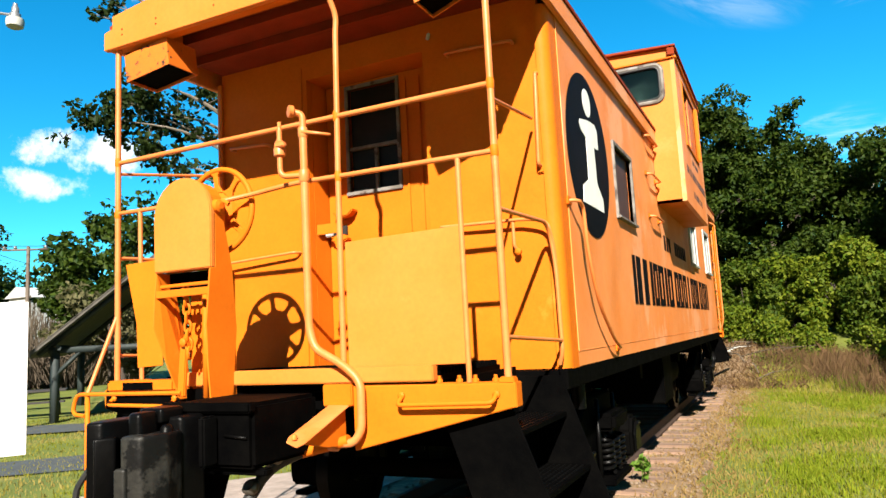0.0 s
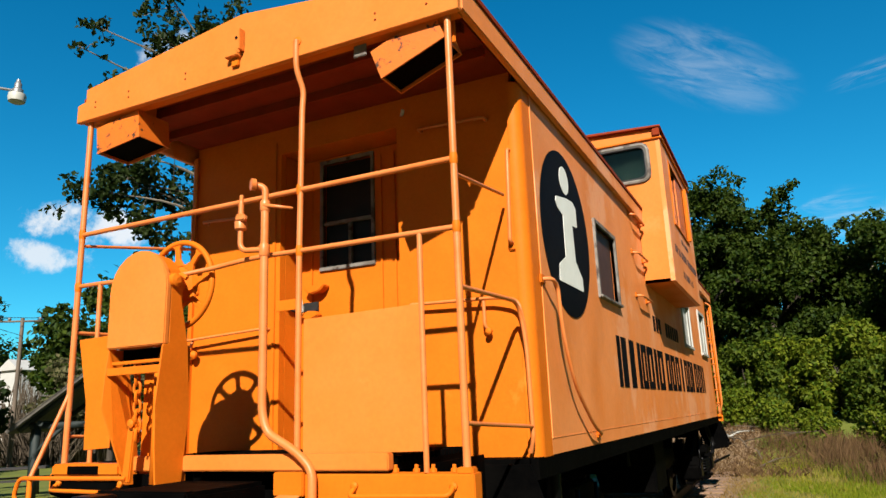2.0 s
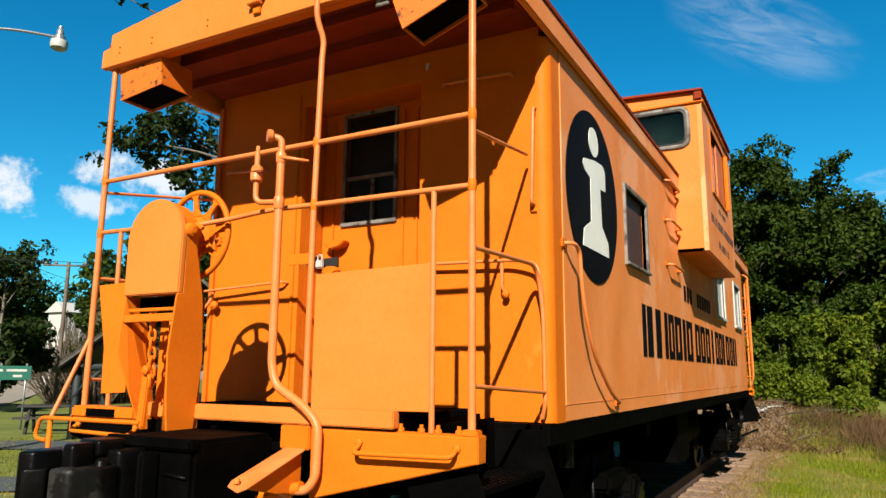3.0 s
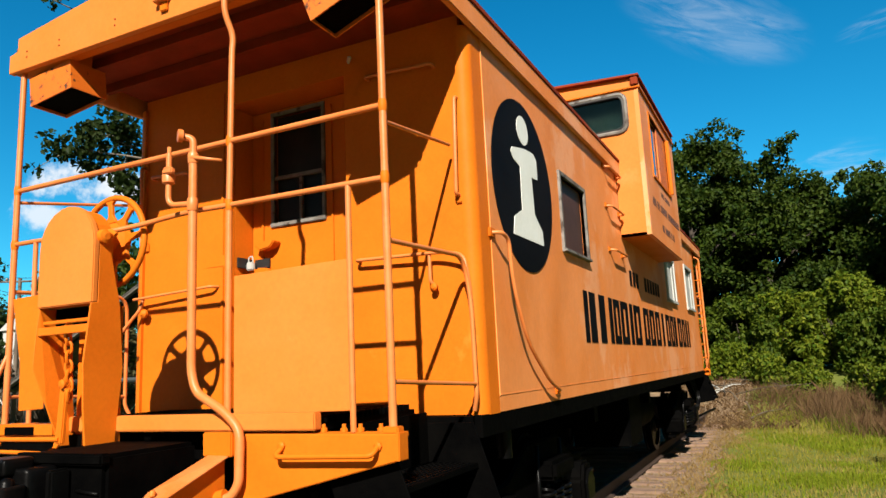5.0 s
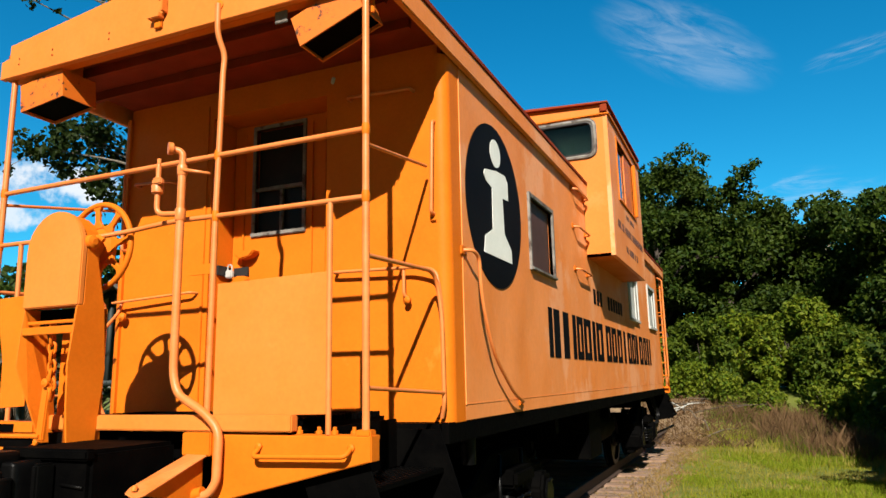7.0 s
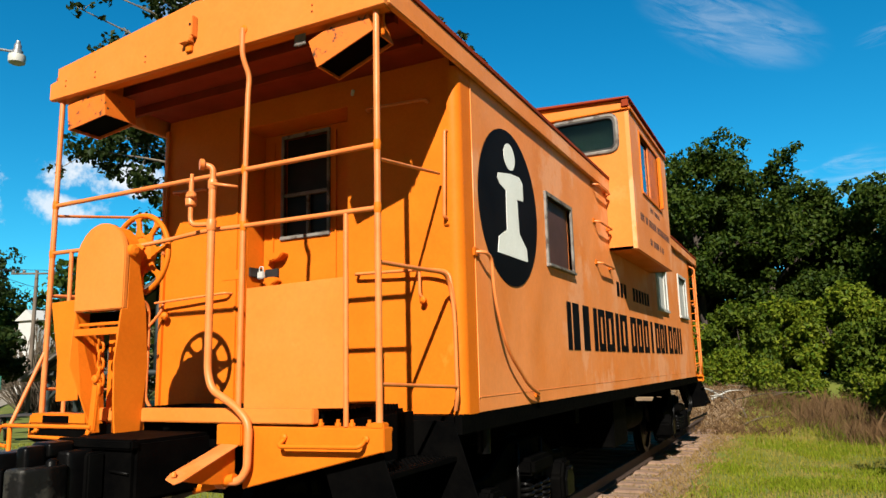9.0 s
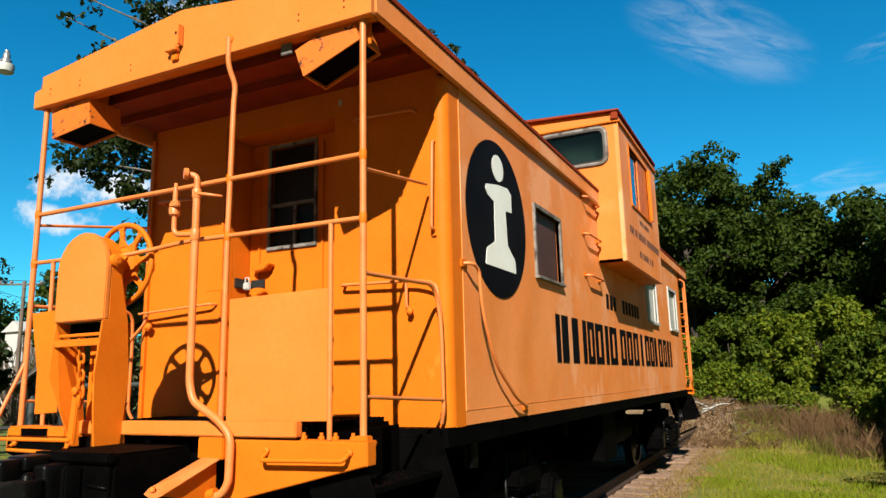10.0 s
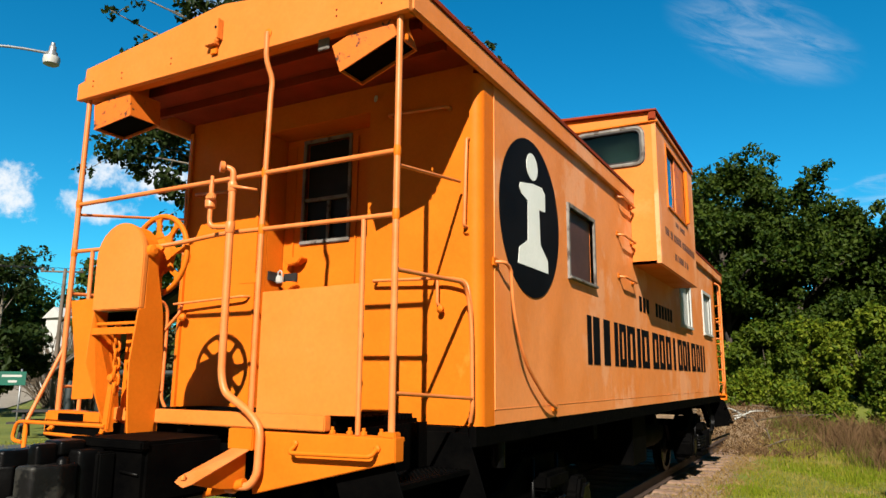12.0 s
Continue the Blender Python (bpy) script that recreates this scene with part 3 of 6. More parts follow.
def framed_pane(parent, axis, at, out, a0, a1, z0, z1, frame_w, depth, mat, pane_mat, bars=(), uprights=()):
    """A window: four mitred frame bars, glazing bars and a pane, facing out (+1 or -1) on the axis."""
    def bar(u0, u1, w0, w1, d0, d1):
        d0, d1 = sorted((at + out * d0, at + out * d1))
        return crate(d0, d1, u0, u1, w0, w1, 0.004) if axis == "x" else crate(u0, u1, d0, d1, w0, w1, 0.004)
    fr = part("window_frame", bar(a0 - frame_w, a1 + frame_w, z0 - frame_w, z0, -0.03, depth * 1.5), mat, parent)
    part("window_frame", bar(a0 - frame_w, a1 + frame_w, z1, z1 + frame_w, -0.03, depth), mat, parent)
    part("window_frame", bar(a0 - frame_w, a0, z0, z1, -0.03, depth), mat, parent)
    part("window_frame", bar(a1, a1 + frame_w, z0, z1, -0.03, depth), mat, parent)
    for z in bars:
        part("glazing_bar", bar(a0, a1, z - 0.014, z + 0.014, -0.028, 0.004), mat, parent)
    for u, lo, hi in uprights:
        part("glazing_bar", bar(u - 0.014, u + 0.014, lo, hi, -0.028, 0.002), mat, parent)
    part("pane", bar(a0, a1, z0, z1, -0.04, -0.032), pane_mat, parent)
    return fr


def build_windows():
    for i, (a0, a1, z0, z1) in enumerate(SIDE_WINDOWS):
        for s in (1, -1):
            m, fw = (ALU, 0.034) if i == 0 else (WHITE, 0.05)
            bm, d = bmesh.new(), sorted((s * (HALF - 0.03), s * (HALF + 0.022)))
            box(bm, *d, a0 - fw, a1 + fw, z0 - fw, z0), box(bm, *d, a0 - fw, a1 + fw, z1, z1 + fw)
            box(bm, *d, a0 - fw, a0, z0, z1), box(bm, *d, a1, a1 + fw, z0, z1)
            w = part("window", bm, m, caboose, "aluminium window with brown screen" if i == 0 else "window closed with a white board")
            part("sill", crate(*sorted((s * (HALF + 0.023), s * (HALF + 0.04))), a0 - fw, a1 + fw, z0 - fw, z0 - 0.01, 0.004), m, w)
            part("pane", box(bmesh.new(), *sorted((s * (HALF - 0.04), s * (HALF - 0.032))), a0, a1, z0, z1), SCREEN if i == 0 else WHITE, w)
            if i:
                part("inner_sash", crate(*sorted((s * (HALF - 0.03), s * (HALF - 0.01))), a1 - 0.07, a1 - 0.005, z0 + 0.004, z1 - 0.004, 0.004), m, w)


build_windows()


def build_doors():
    for y, d in ((0.33, 1), (BACK - 0.33, -1)):
        door = part("door", wall_with_holes("y", y, d * 0.045, -0.50, 0.49, 1.27, 3.495, [(-0.295, 0.135, 2.625, 3.445)]), ORANGE, caboose, "orange end door with a sash window")
        framed_pane(door, "y", y, -d, -0.295, 0.135, 2.625, 3.445, 0.030, 0.014, ALU, DOORPANE, bars=(2.965,), uprights=((-0.06, 2.625, 2.95),))
        part("threshold", crate(-0.5, 0.49, *sorted((y - d * 0.05, y - d * 0.002)), 1.252, 1.30, 0.004), IRON, door)
        for x in (0.22, 0.335, -0.40):
            part("door_batten", crate(x - 0.008, x + 0.008, *sorted((y, y - d * 0.014)), 1.3, 3.44, 0.003), ORANGE, door)
        if d > 0:
            part("handle", bevelled(prism(bmesh.new(), [(-0.43, 2.475), (-0.26, 2.495), (-0.235, 2.475), (-0.28, 2.435), (-0.37, 2.42)], "xz", y - 0.09, y - 0.002), 0.008), ORANGE, door)
            part("hasp", crate(-0.47, -0.335, y - 0.022, y - 0.003, 2.30, 2.37, 0.004), RUBBER, door, "dark steel hasp")
            part("staple", crate(-0.507, -0.488, y - 0.17, y - 0.02, 2.30, 2.375, 0.004), RUBBER, door, "dark steel staple plate")
            lock = part("padlock", crate(-0.484, -0.422, y - 0.10, y - 0.065, 2.285, 2.345, 0.008), WHITE, door, "white padlock")
            part("shackle", tube(bmesh.new(), rounded([(-0.472, y - 0.082, 2.34), (-0.472, y - 0.082, 2.385), (-0.434, y - 0.082, 2.385), (-0.434, y - 0.082, 2.34)], 0.018), 0.005, 6), WHITE, lock)
            part("keeper", bevelled(prism(bmesh.new(), [(-0.46, 2.255), (-0.41, 2.30), (-0.33, 2.295), (-0.30, 2.26), (-0.36, 2.235), (-0.38, 2.19), (-0.41, 2.19), (-0.42, 2.24)], "xz", y - 0.07, y - 0.003), 0.008), ORANGE, door)


build_doors()


def build_cupola():
    C0, C1, W, Z0, Z1 = 4.24, 6.78, 1.76, 2.885, 4.70
    wins = (4.80, 6.06, 3.69, 4.46)
    for s in (1, -1):
        side = part("cupola_side", wall_with_holes("x", s * W, -s * 0.05, C0, C1, Z0, Z1, [wins]), FADED, caboose, "overhanging faded orange cupola side")
        framed_pane(side, "x", s * W, s, *wins, 0.03, 0.012, ORANGE, GLASS)
        part("sliding_panel", crate(*sorted((s * (W - 0.028), s * (W - 0.008))), 5.40, 6.055, 3.695, 4.455, 0.004), SCUFFED, side, "scuffed orange sliding panel")
        part("wind_deflector", crate(*sorted((s * (W + 0.013), s * (W + 0.05))), 6.05, 6.10, 3.70, 4.46, 0.006), ORANGE, side)
        part("drip_rail", crate(*sorted((s * W, s * (W + 0.025))), C0 - 0.02, C1 + 0.02, 4.60, 4.625, 0.004), ORANGE, side)
        part("cupola_floor", box(bmesh.new(), *sorted((s * (HALF + 0.002), s * (W - 0.05))), C0, C1, Z0, Z0 + 0.03), ORANGE, caboose)
        # added board behind the panes; its colour imitates their reflection
        part("pane_backing", crate(*sorted((s * 0.55, s * 1.70)), C0 + 0.16, C0 + 0.19, 3.72, 4.69, 0.01), PANEBACK, side, "grey-green board added to tone the cupola panes")
    for y, d in ((C0, 1), (C1, -1)):
        face = part("cupola_end", wall_with_holes("y", y, d * 0.05, -W + 0.05, W - 0.05, Z0, Z1 + 0.03, [(0.78, 1.60, 4.11, 4.56), (-1.60, -0.78, 4.11, 4.56), (-1.425, 1.425, Z0, 3.70)]), PALE, caboose)
        for s in (1, -1):
            x0, x1 = sorted((s * 0.78, s * 1.60))
            # rubber-sealed window with rounded corners
            loop = [(x0, 4.11), (x1, 4.11), (x1, 4.56), (x0, 4.56)]
            pts = rounded([(p[0], y - d * 0.004, p[1]) for p in (*loop, loop[0], loop[1])], 0.10, 6)[1:-1]
            part("window_frame", tube(bmesh.new(), pts, 0.030, 8, closed=True), ALU, face, "pale sealed window surround")
            pts2 = rounded([(p[0] + (0.028 if p[0] == x0 else -0.028), y - d * 0.016, p[1] + (0.028 if p[1] < 4.3 else -0.028)) for p in (*loop, loop[0], loop[1])], 0.09, 6)[1:-1]
            part("gasket", tube(bmesh.new(), pts2, 0.014, 8, closed=True), RUBBER, face)
            part("pane", box(bmesh.new(), x0, x1, *sorted((y + d * 0.01, y + d * 0.018)), 4.11, 4.56), GLASS, face)
        part("gutter", crate(-W - 0.02, W + 0.0, *sorted((y - d * 0.03, y - d * 0.002)), 4.602, 4.622, 0.005), ORANGE, face)
        part("fillet", prism(bmesh.new(), [(-W, Z1 + 0.031), (W, Z1 + 0.031), (0.3, Z1 + 0.10), (-0.3, Z1 + 0.10)], "xz", *sorted((y, y + d * 0.05))), ORANGE, face)
        for s in (1, -1):
            part("corner_bracket", crate(*sorted((s * (W - 0.07), s * (W + 0.012))), *sorted((y - d * 0.05, y - d * 0.004)), 4.63, 4.725, 0.008), ROOFRED, face)
    prof = [(-W - 0.025, Z1 + 0.034), (-W - 0.025, Z1 + 0.054), (-0.3, Z1 + 0.135), (0.3, Z1 + 0.135), (W + 0.025, Z1 + 0.054), (W + 0.025, Z1 + 0.034), (0.3, Z1 + 0.104), (-0.3, Z1 + 0.104)]
    part("cupola_roof", prism(bmesh.new(), prof, "xz", C0 - 0.055, C1 + 0.055), ROOFRED, caboose, "dull red cupola roof")
    # lines of small weathered lettering that cannot be read, as bars
    g = random.Random(3)
    for z, h, a, b in ((3.535, 0.06, 5.25, 5.90), (3.33, 0.095, 4.55, 6.62), (3.085, 0.085, 5.10, 6.05)):
        y = a
        while y < b:
            wd = g.uniform(0.05, 0.085)
            part("lettering_bar", box(bmesh.new(), W + 0.0015, W + 0.004, y, min(y + wd * 0.7, b), z - h / 2, z + h / 2), SCREEN, caboose)
            y += wd + (0.08 if g.random() < 0.12 else 0.012)


build_cupola()


def build_markings():
    # roundel: black disc with a white dot over a pedestal
    cy, cz, r = 0.98, 2.78, 0.625
    disc = part("roundel", prism(bmesh.new(), [(cy + r * math.cos(k * math.pi / 36), cz + r * math.sin(k * math.pi / 36)) for k in range(72)], "yz", HALF + 0.002, HALF + 0.006), BLACK, caboose, "black painted disc with a white emblem")
    part("dot", prism(bmesh.new(), [(0.99 + 0.12 * math.cos(k * math.pi / 16), 3.195 + 0.108 * math.sin(k * math.pi / 16)) for k in range(32)], "yz", HALF + 0.007, HALF + 0.010), EMBLEM, disc)
    ped = [(0.68, 2.385), (1.32, 2.385), (1.31, 2.49), (1.15, 2.595), (1.13, 2.875), (1.27, 2.885), (1.27, 3.035), (1.20, 3.075), (1.0, 3.06), (0.74, 3.01), (0.715, 2.97), (0.76, 2.93), (0.89, 2.90), (0.88, 2.585), (0.71, 2.51)]
    part("pedestal", prism(bmesh.new(), ped, "yz", HALF + 0.007, HALF + 0.010), EMBLEM, disc)
    # company lettering reduced to plain upright blocks: start, end, number of strokes
    def block(y0, y1, z0, z1):
        part("lettering_bar", box(bmesh.new(), HALF + 0.002, HALF + 0.005, y0, y1, z0, z1), BLACK, caboose)
    for y0, y1, strokes in ((2.36, 2.50, 1), (2.55, 2.77, 1), (2.91, 3.14, 1), (3.31, 3.46, 1), (3.51, 3.80, 2), (3.85, 4.22, 2), (4.32, 4.48, 1), (4.55, 4.94, 2),
                            (5.14, 5.49, 2), (5.55, 5.90, 2), (5.98, 6.33, 2), (6.50, 6.66, 1), (6.85, 7.20, 2), (7.26, 7.60, 2), (7.66, 7.86, 1),
                            (8.03, 8.42, 2), (8.52, 8.86, 2), (8.95, 9.15, 1), (9.26, 9.41, 1)):
        if strokes == 1:
            block(y0, y1, 1.685, 2.14)
            continue
        w = (y1 - y0) * 0.36
        block(y0, y0 + w, 1.685, 2.14), block(y1 - w, y1, 1.685, 2.14)
        block(y0 + w + 0.003, y1 - w - 0.003, 1.685, 1.765), block(y0 + w + 0.003, y1 - w - 0.003, 2.06, 2.14)
    for start, n in ((4.50, 3), (5.42, 6)):
        for k in range(n):
            block(start + 0.195 * k, start + 0.195 * k + 0.13, 2.36, 2.54)


build_markings()


def build_grabs():
    # side grab irons beside the cupola
    for z in (3.56, 3.13, 2.66):
        g = rod("grab_iron", [(HALF + 0.003, 3.58, z), (HALF + 0.07, 3.60, z - 0.01), (HALF + 0.07, 4.16, z - 0.01), (HALF + 0.003, 4.18, z)], 0.013)
        for y in (3.58, 4.18):
            part("foot", crate(HALF + 0.002, HALF + 0.014, y - 0.05, y + 0.05, z - 0.025, z + 0.03, 0.005), ORANGE, g)
    # curved side handrail
    pts = [(HALF + 0.003, 0.27, 2.33), (HALF + 0.066, 0.30, 2.33), (HALF + 0.07, 0.40, 2.30), (HALF + 0.068, 0.44, 2.02), (HALF + 0.066, 0.65, 1.66), (HALF + 0.064, 1.08, 1.39), (HALF + 0.05, 1.34, 1.325), (HALF + 0.003, 1.40, 1.32)]
    g = rod("curved_handrail", pts, 0.013, bend=0.18)
    part("foot", crate(HALF + 0.002, HALF + 0.016, 0.23, 0.32, 2.30, 2.36, 0.005), ORANGE, g)
    part("foot", crate(HALF + 0.002, HALF + 0.016, 1.36, 1.46, 1.295, 1.345, 0.005), ORANGE, g)
    # end wall grab irons
    for s in (1, -1):
        g = rod("wall_handrail", [(s * 1.335, 0.078, 3.15), (s * 1.335, 0.02, 3.15), (s * 1.318, 0.02, 2.54), (s * 1.318, 0.078, 2.54)], 0.012)
        for x, z in ((1.335, 3.16), (1.318, 2.53)):
            part("foot", crate(s * x - 0.025, s * x + 0.025, 0.062, 0.079, z - 0.035, z + 0.035, 0.006), ORANGE, g)
    rod("wall_handrail", [(0.60, 0.078, 2.215), (0.60, 0.02, 2.215), (1.20, 0.01, 2.20), (1.36, -0.01, 2.17), (1.39, -0.02, 2.0), (1.395, -0.02, 1.9)], 0.011)
    rod("wall_hook", [(1.12, 0.02, 2.20), (1.12, 0.02, 2.03), (1.14, 0.06, 2.0)], 0.011)
    part("hook_knob", lathe(bmesh.new(), [(0.014, 0), (0.022, 0.01), (0.022, 0.03), (0.010, 0.04)], pose(1.14, 0.05, 1.998, 90, 0, 0), 12), ORANGE, caboose)
    rod("wall_handrail", [(-1.36, 0.0, 2.13), (-0.62, 0.02, 2.165), (-0.60, 0.078, 2.165)], 0.010, bend=0.05)
    part("hook_knob", lathe(bmesh.new(), [(0.02, 0), (0.032, 0.01), (0.032, 0.03), (0.012, 0.05)], pose(-1.27, 0.04, 2.02, 90, 0, 0), 12), ORANGE, caboose)
    rod("wall_hook", [(-1.44, -0.06, 1.86), (-1.29, 0.0, 2.05), (-1.28, 0.02, 2.13)], 0.012)
    rod("wall_handrail", [(-1.22, 0.078, 3.05), (-1.22, 0.01, 3.05), (-0.85, 0.01, 3.03), (-0.85, 0.078, 3.03)], 0.012)
    part("white_stub", lathe(bmesh.new(), [(0.006, 0), (0.013, 0.01), (0.013, 0.045), (0.005, 0.05)], pose(0.56, 0.05, 3.56, 20, 30, 0), 8), WHITE, caboose, "small white stub at the end wall")
    rod("wall_handrail", [(0.70, 0.078, 3.42), (0.70, 0.02, 3.42), (1.18, 0.02, 3.40), (1.18, 0.078, 3.40)], 0.012)


build_grabs()


def build_railing(y, d):
    R = y + d * 0.04
    rail = part("railing", tube(bmesh.new(), [(-1.375, R, 2.775), (1.375, R, 2.78)], 0.0155, 10), PIPE, caboose, "orange pipe railing round the end platform")
    def bar(name, pts, r=0.015, bend=0.05, mat=PIPE, end=None):
        return part(name, tube(bmesh.new(), rounded(pts, bend), r, 10, end), mat, rail)
    for s in (1, -1):
        bar("post", [(s * 1.375, R, 1.24), (s * 1.375, R, 3.60)], 0.019)
        part("post_foot", crate(s * 1.375 - 0.04, s * 1.375 + 0.04, R - 0.03, R + 0.03, 1.243, 1.275, 0.006), ORANGE, rail)
        for z in (2.42, 2.778):
            part("collar", lathe(bmesh.new(), [(0.0192, 0), (0.0225, 0.015), (0.0225, 0.045), (0.0192, 0.06)], pose(s * 1.375, R, z - 0.03), 12), ORANGE, rail)
    bar("post", [(0.41, R, 1.25), (0.415, R, 2.4), (0.43, R, 3.28), (0.44, R, 3.38), (0.42, R - d * 0.05, 3.50), (0.43, R - d * 0.062, 3.68)], 0.017, 0.08)
    part("post_top", lathe(bmesh.new(), [(0.027, 0), (0.03, 0.012), (0.012, 0.018)], pose(0.43, R - d * 0.045, 3.675, 90 * d, 0, 0), 10), ORANGE, rail)
    for z in (2.425, 2.78):
        part("collar", lathe(bmesh.new(), [(0.0172, 0), (0.021, 0.015), (0.021, 0.045), (0.0172, 0.06)], pose(0.416, R, z - 0.03), 12), ORANGE, rail)
    bar("post", [(1.165, R, 1.25), (1.165, R, 2.412)], 0.0145)
    bar("mid_rail", [(-0.36, R - d * 0.12, 2.36), (-0.20, R - d * 0.03, 2.395), (0.1, R, 2.43), (0.41, R, 2.425), (1.375, R, 2.42)], 0.0145, 0.2)
    bar("mid_rail", [(-1.375, R, 2.425), (-0.98, R, 2.42)], 0.0145)
    bar("post", [(-1.165, R, 2.42), (-1.15, R, 1.27)], 0.0145)
    part("sheet_panel", bevelled(prism(bmesh.new(), [(0.43, 1.335), (1.165, 1.345), (1.165, 2.06), (0.43, 2.045)], "xz", R + d * 0.021, R + d * 0.026), 0.002, 1), PALE, rail, "flat orange sheet panel")
    part("splice_strip", crate(0.26, 0.405, R - 0.003, R + 0.003, 2.10, 2.16, 0.002), ORANGE, rail)
    for s in (1, -1):
        x = s * 1.375
        bar("stay", [(x, R, 2.70), (s * 1.30, y + d * 0.94, 2.84)], 0.0105)
        bar("side_rail", [(x, R, 2.12), (s * 1.37, y + d * 0.90, 2.15), (s * 1.395, y + d * 0.93, 1.9), (s * 1.40, y + d * 0.93, 1.36), (s * 1.37, y + d * 0.96, 1.28)], 0.013, 0.12)
        bar("side_rail", [(x, R, 1.47), (s * 1.40, y + d * 0.93, 1.425)], 0.011)
        bar("brace", [(x, R, 1.74), (s * 1.43, y - d * 0.14, 1.235)], 0.0135) if s < 0 else None


build_railing(FRONT, 1)
build_railing(REAR, -1)


def build_platform(y, d):
    """End platform between the body and y; d points back to the body."""
    def span(a, b):
        return sorted((y + d * a, y + d * b))
    deck = part("platform", box(bmesh.new(), -0.96, 0.96, *span(0.05, 1.0), 1.255, 1.29), IRON, caboose, "black steel platform deck")
    bm = bmesh.new()
    for i in range(20):
        box(bm, -0.95, 0.97, *span(0.06 + i * 0.045, 0.068 + i * 0.045), 1.29, 1.322)
    for i in range(14):
        box(bm, -0.95 + i * 0.146, -0.944 + i * 0.146, *span(0.07, 0.93), 1.291, 1.318)
    part("grating", bm, IRON, deck, "black bar grating")
    part("end_beam", crate(-0.80, 0.985, *span(-0.012, 0.045), 1.262, 1.345, 0.006), PALE, caboose, "orange end beam")
    for s in (1, -1):
        # tapering end sill plate over the steps
        pts = [(s * 0.50, 1.247), (s * 1.42, 1.247), (s * 1.42, 1.13), (s * 0.50, 0.905)]
        sill = part("end_sill", bevelled(prism(bmesh.new(), pts, "xz", *span(-0.015, 0.03)), 0.005, 1), ORANGE if s > 0 else IRON, caboose, "tapered orange end sill plate" if s > 0 else "tapered black end sill plate")
        part("sill_flange", crate(*sorted((s * 0.50, s * 1.42)), *span(0.032, 0.10), 1.225, 1.249, 0.004), ORANGE, sill)
        part("sill_side", crate(*sorted((s * 1.412, s * 1.432)), *span(-0.012, 0.07), 1.13, 1.25, 0.004), ORANGE, sill)
        g = part("grab_iron", tube(bmesh.new(), rounded([(s * 0.80, y - d * 0.018, 1.185), (s * 0.80, y - d * 0.075, 1.15), (s * 1.33, y - d * 0.075, 1.16), (s * 1.33, y - d * 0.018, 1.2)], 0.04), 0.012, 10), ORANGE, sill)
        for x in (0.80, 1.33):
            part("bolt", lathe(bmesh.new(), [(0.02, 0), (0.02, 0.012), (0.01, 0.02)], pose(s * x, y - d * 0.016, 1.195, 90 * d, 0, 0), 8), ORANGE, sill)
        for x in (0.985, 1.10, 1.19, 1.30):
            part("bolt", lathe(bmesh.new(), [(0.018, 0), (0.018, 0.016), (0.010, 0.02), (0.010, 0.036)], pose(s * x, y + d * 0.06, 1.25), 8), ORANGE, sill)
        foot, low = (1.70, 0.28) if d > 0 else (1.53, 0.66)
        # stair: two slanted stringers and ribbed treads
        stair = part("stair", bevelled(prism(bmesh.new(), [(s * 0.95, 1.22), (s * 1.38, 1.13), (s * foot, low), (s * (foot - 0.4), low - 0.06)], "xz", *span(0.05, 0.062)), 0.003, 1), IRON, caboose, "black steel boarding stair")
        part("stringer", bevelled(prism(bmesh.new(), [(s * 0.95, 1.22), (s * 1.40, 1.22), (s * (foot + 0.02), low), (s * (foot - 0.4), low - 0.06)], "xz", *span(0.86, 0.872)), 0.003, 1), IRON, stair)
        for x0, z in ((1.12, 0.98), (1.24, 0.68), (1.36, 0.36))[:3 if d > 0 else 2]:
            part("tread", crate(*sorted((s * x0, s * (x0 + 0.30))), *span(0.064, 0.858), z, z + 0.03, 0.004), IRON, stair)
            bm = bmesh.new()
            for i in range(8):
                for j in range(16):
                    cx, cy = s * (x0 + 0.03 + i * 0.034), y + d * (0.1 + j * 0.046)
                    box(bm, cx - 0.005, cx + 0.005, cy - 0.015, cy + 0.015, z + 0.03, z + 0.036)
            tagged(part("tread_pattern", bm, CASTING, stair), kind="stuff")
            part("riser", crate(*sorted((s * x0, s * (x0 - 0.012))), *span(0.064, 0.858), z - 0.02, z + 0.30, 0.003), IRON, stair)


build_platform(FRONT, 1)
build_platform(REAR, -1)


def build_far_ladder():
    lad = part("ladder", tube(bmesh.new(), [(1.42, REAR - 0.06, 1.25), (1.42, REAR - 0.06, 3.6)], 0.014, 8), ORANGE, caboose, "orange end ladder")
    part("stile", tube(bmesh.new(), [(1.05, REAR - 0.06, 1.25), (1.05, REAR - 0.06, 3.6)], 0.014, 8), ORANGE, lad)
    for i in range(8):
        part("rung", tube(bmesh.new(), [(1.05, REAR - 0.06, 1.5 + i * 0.27), (1.42, REAR - 0.06, 1.5 + i * 0.27)], 0.010, 8), ORANGE, lad)
    rod("corner_handrail", [(1.43, BACK - 0.02, 3.5), (1.52, BACK + 0.02, 3.45), (1.52, BACK + 0.02, 1.5), (1.45, BACK + 0.1, 1.3)], 0.016)


build_far_ladder()


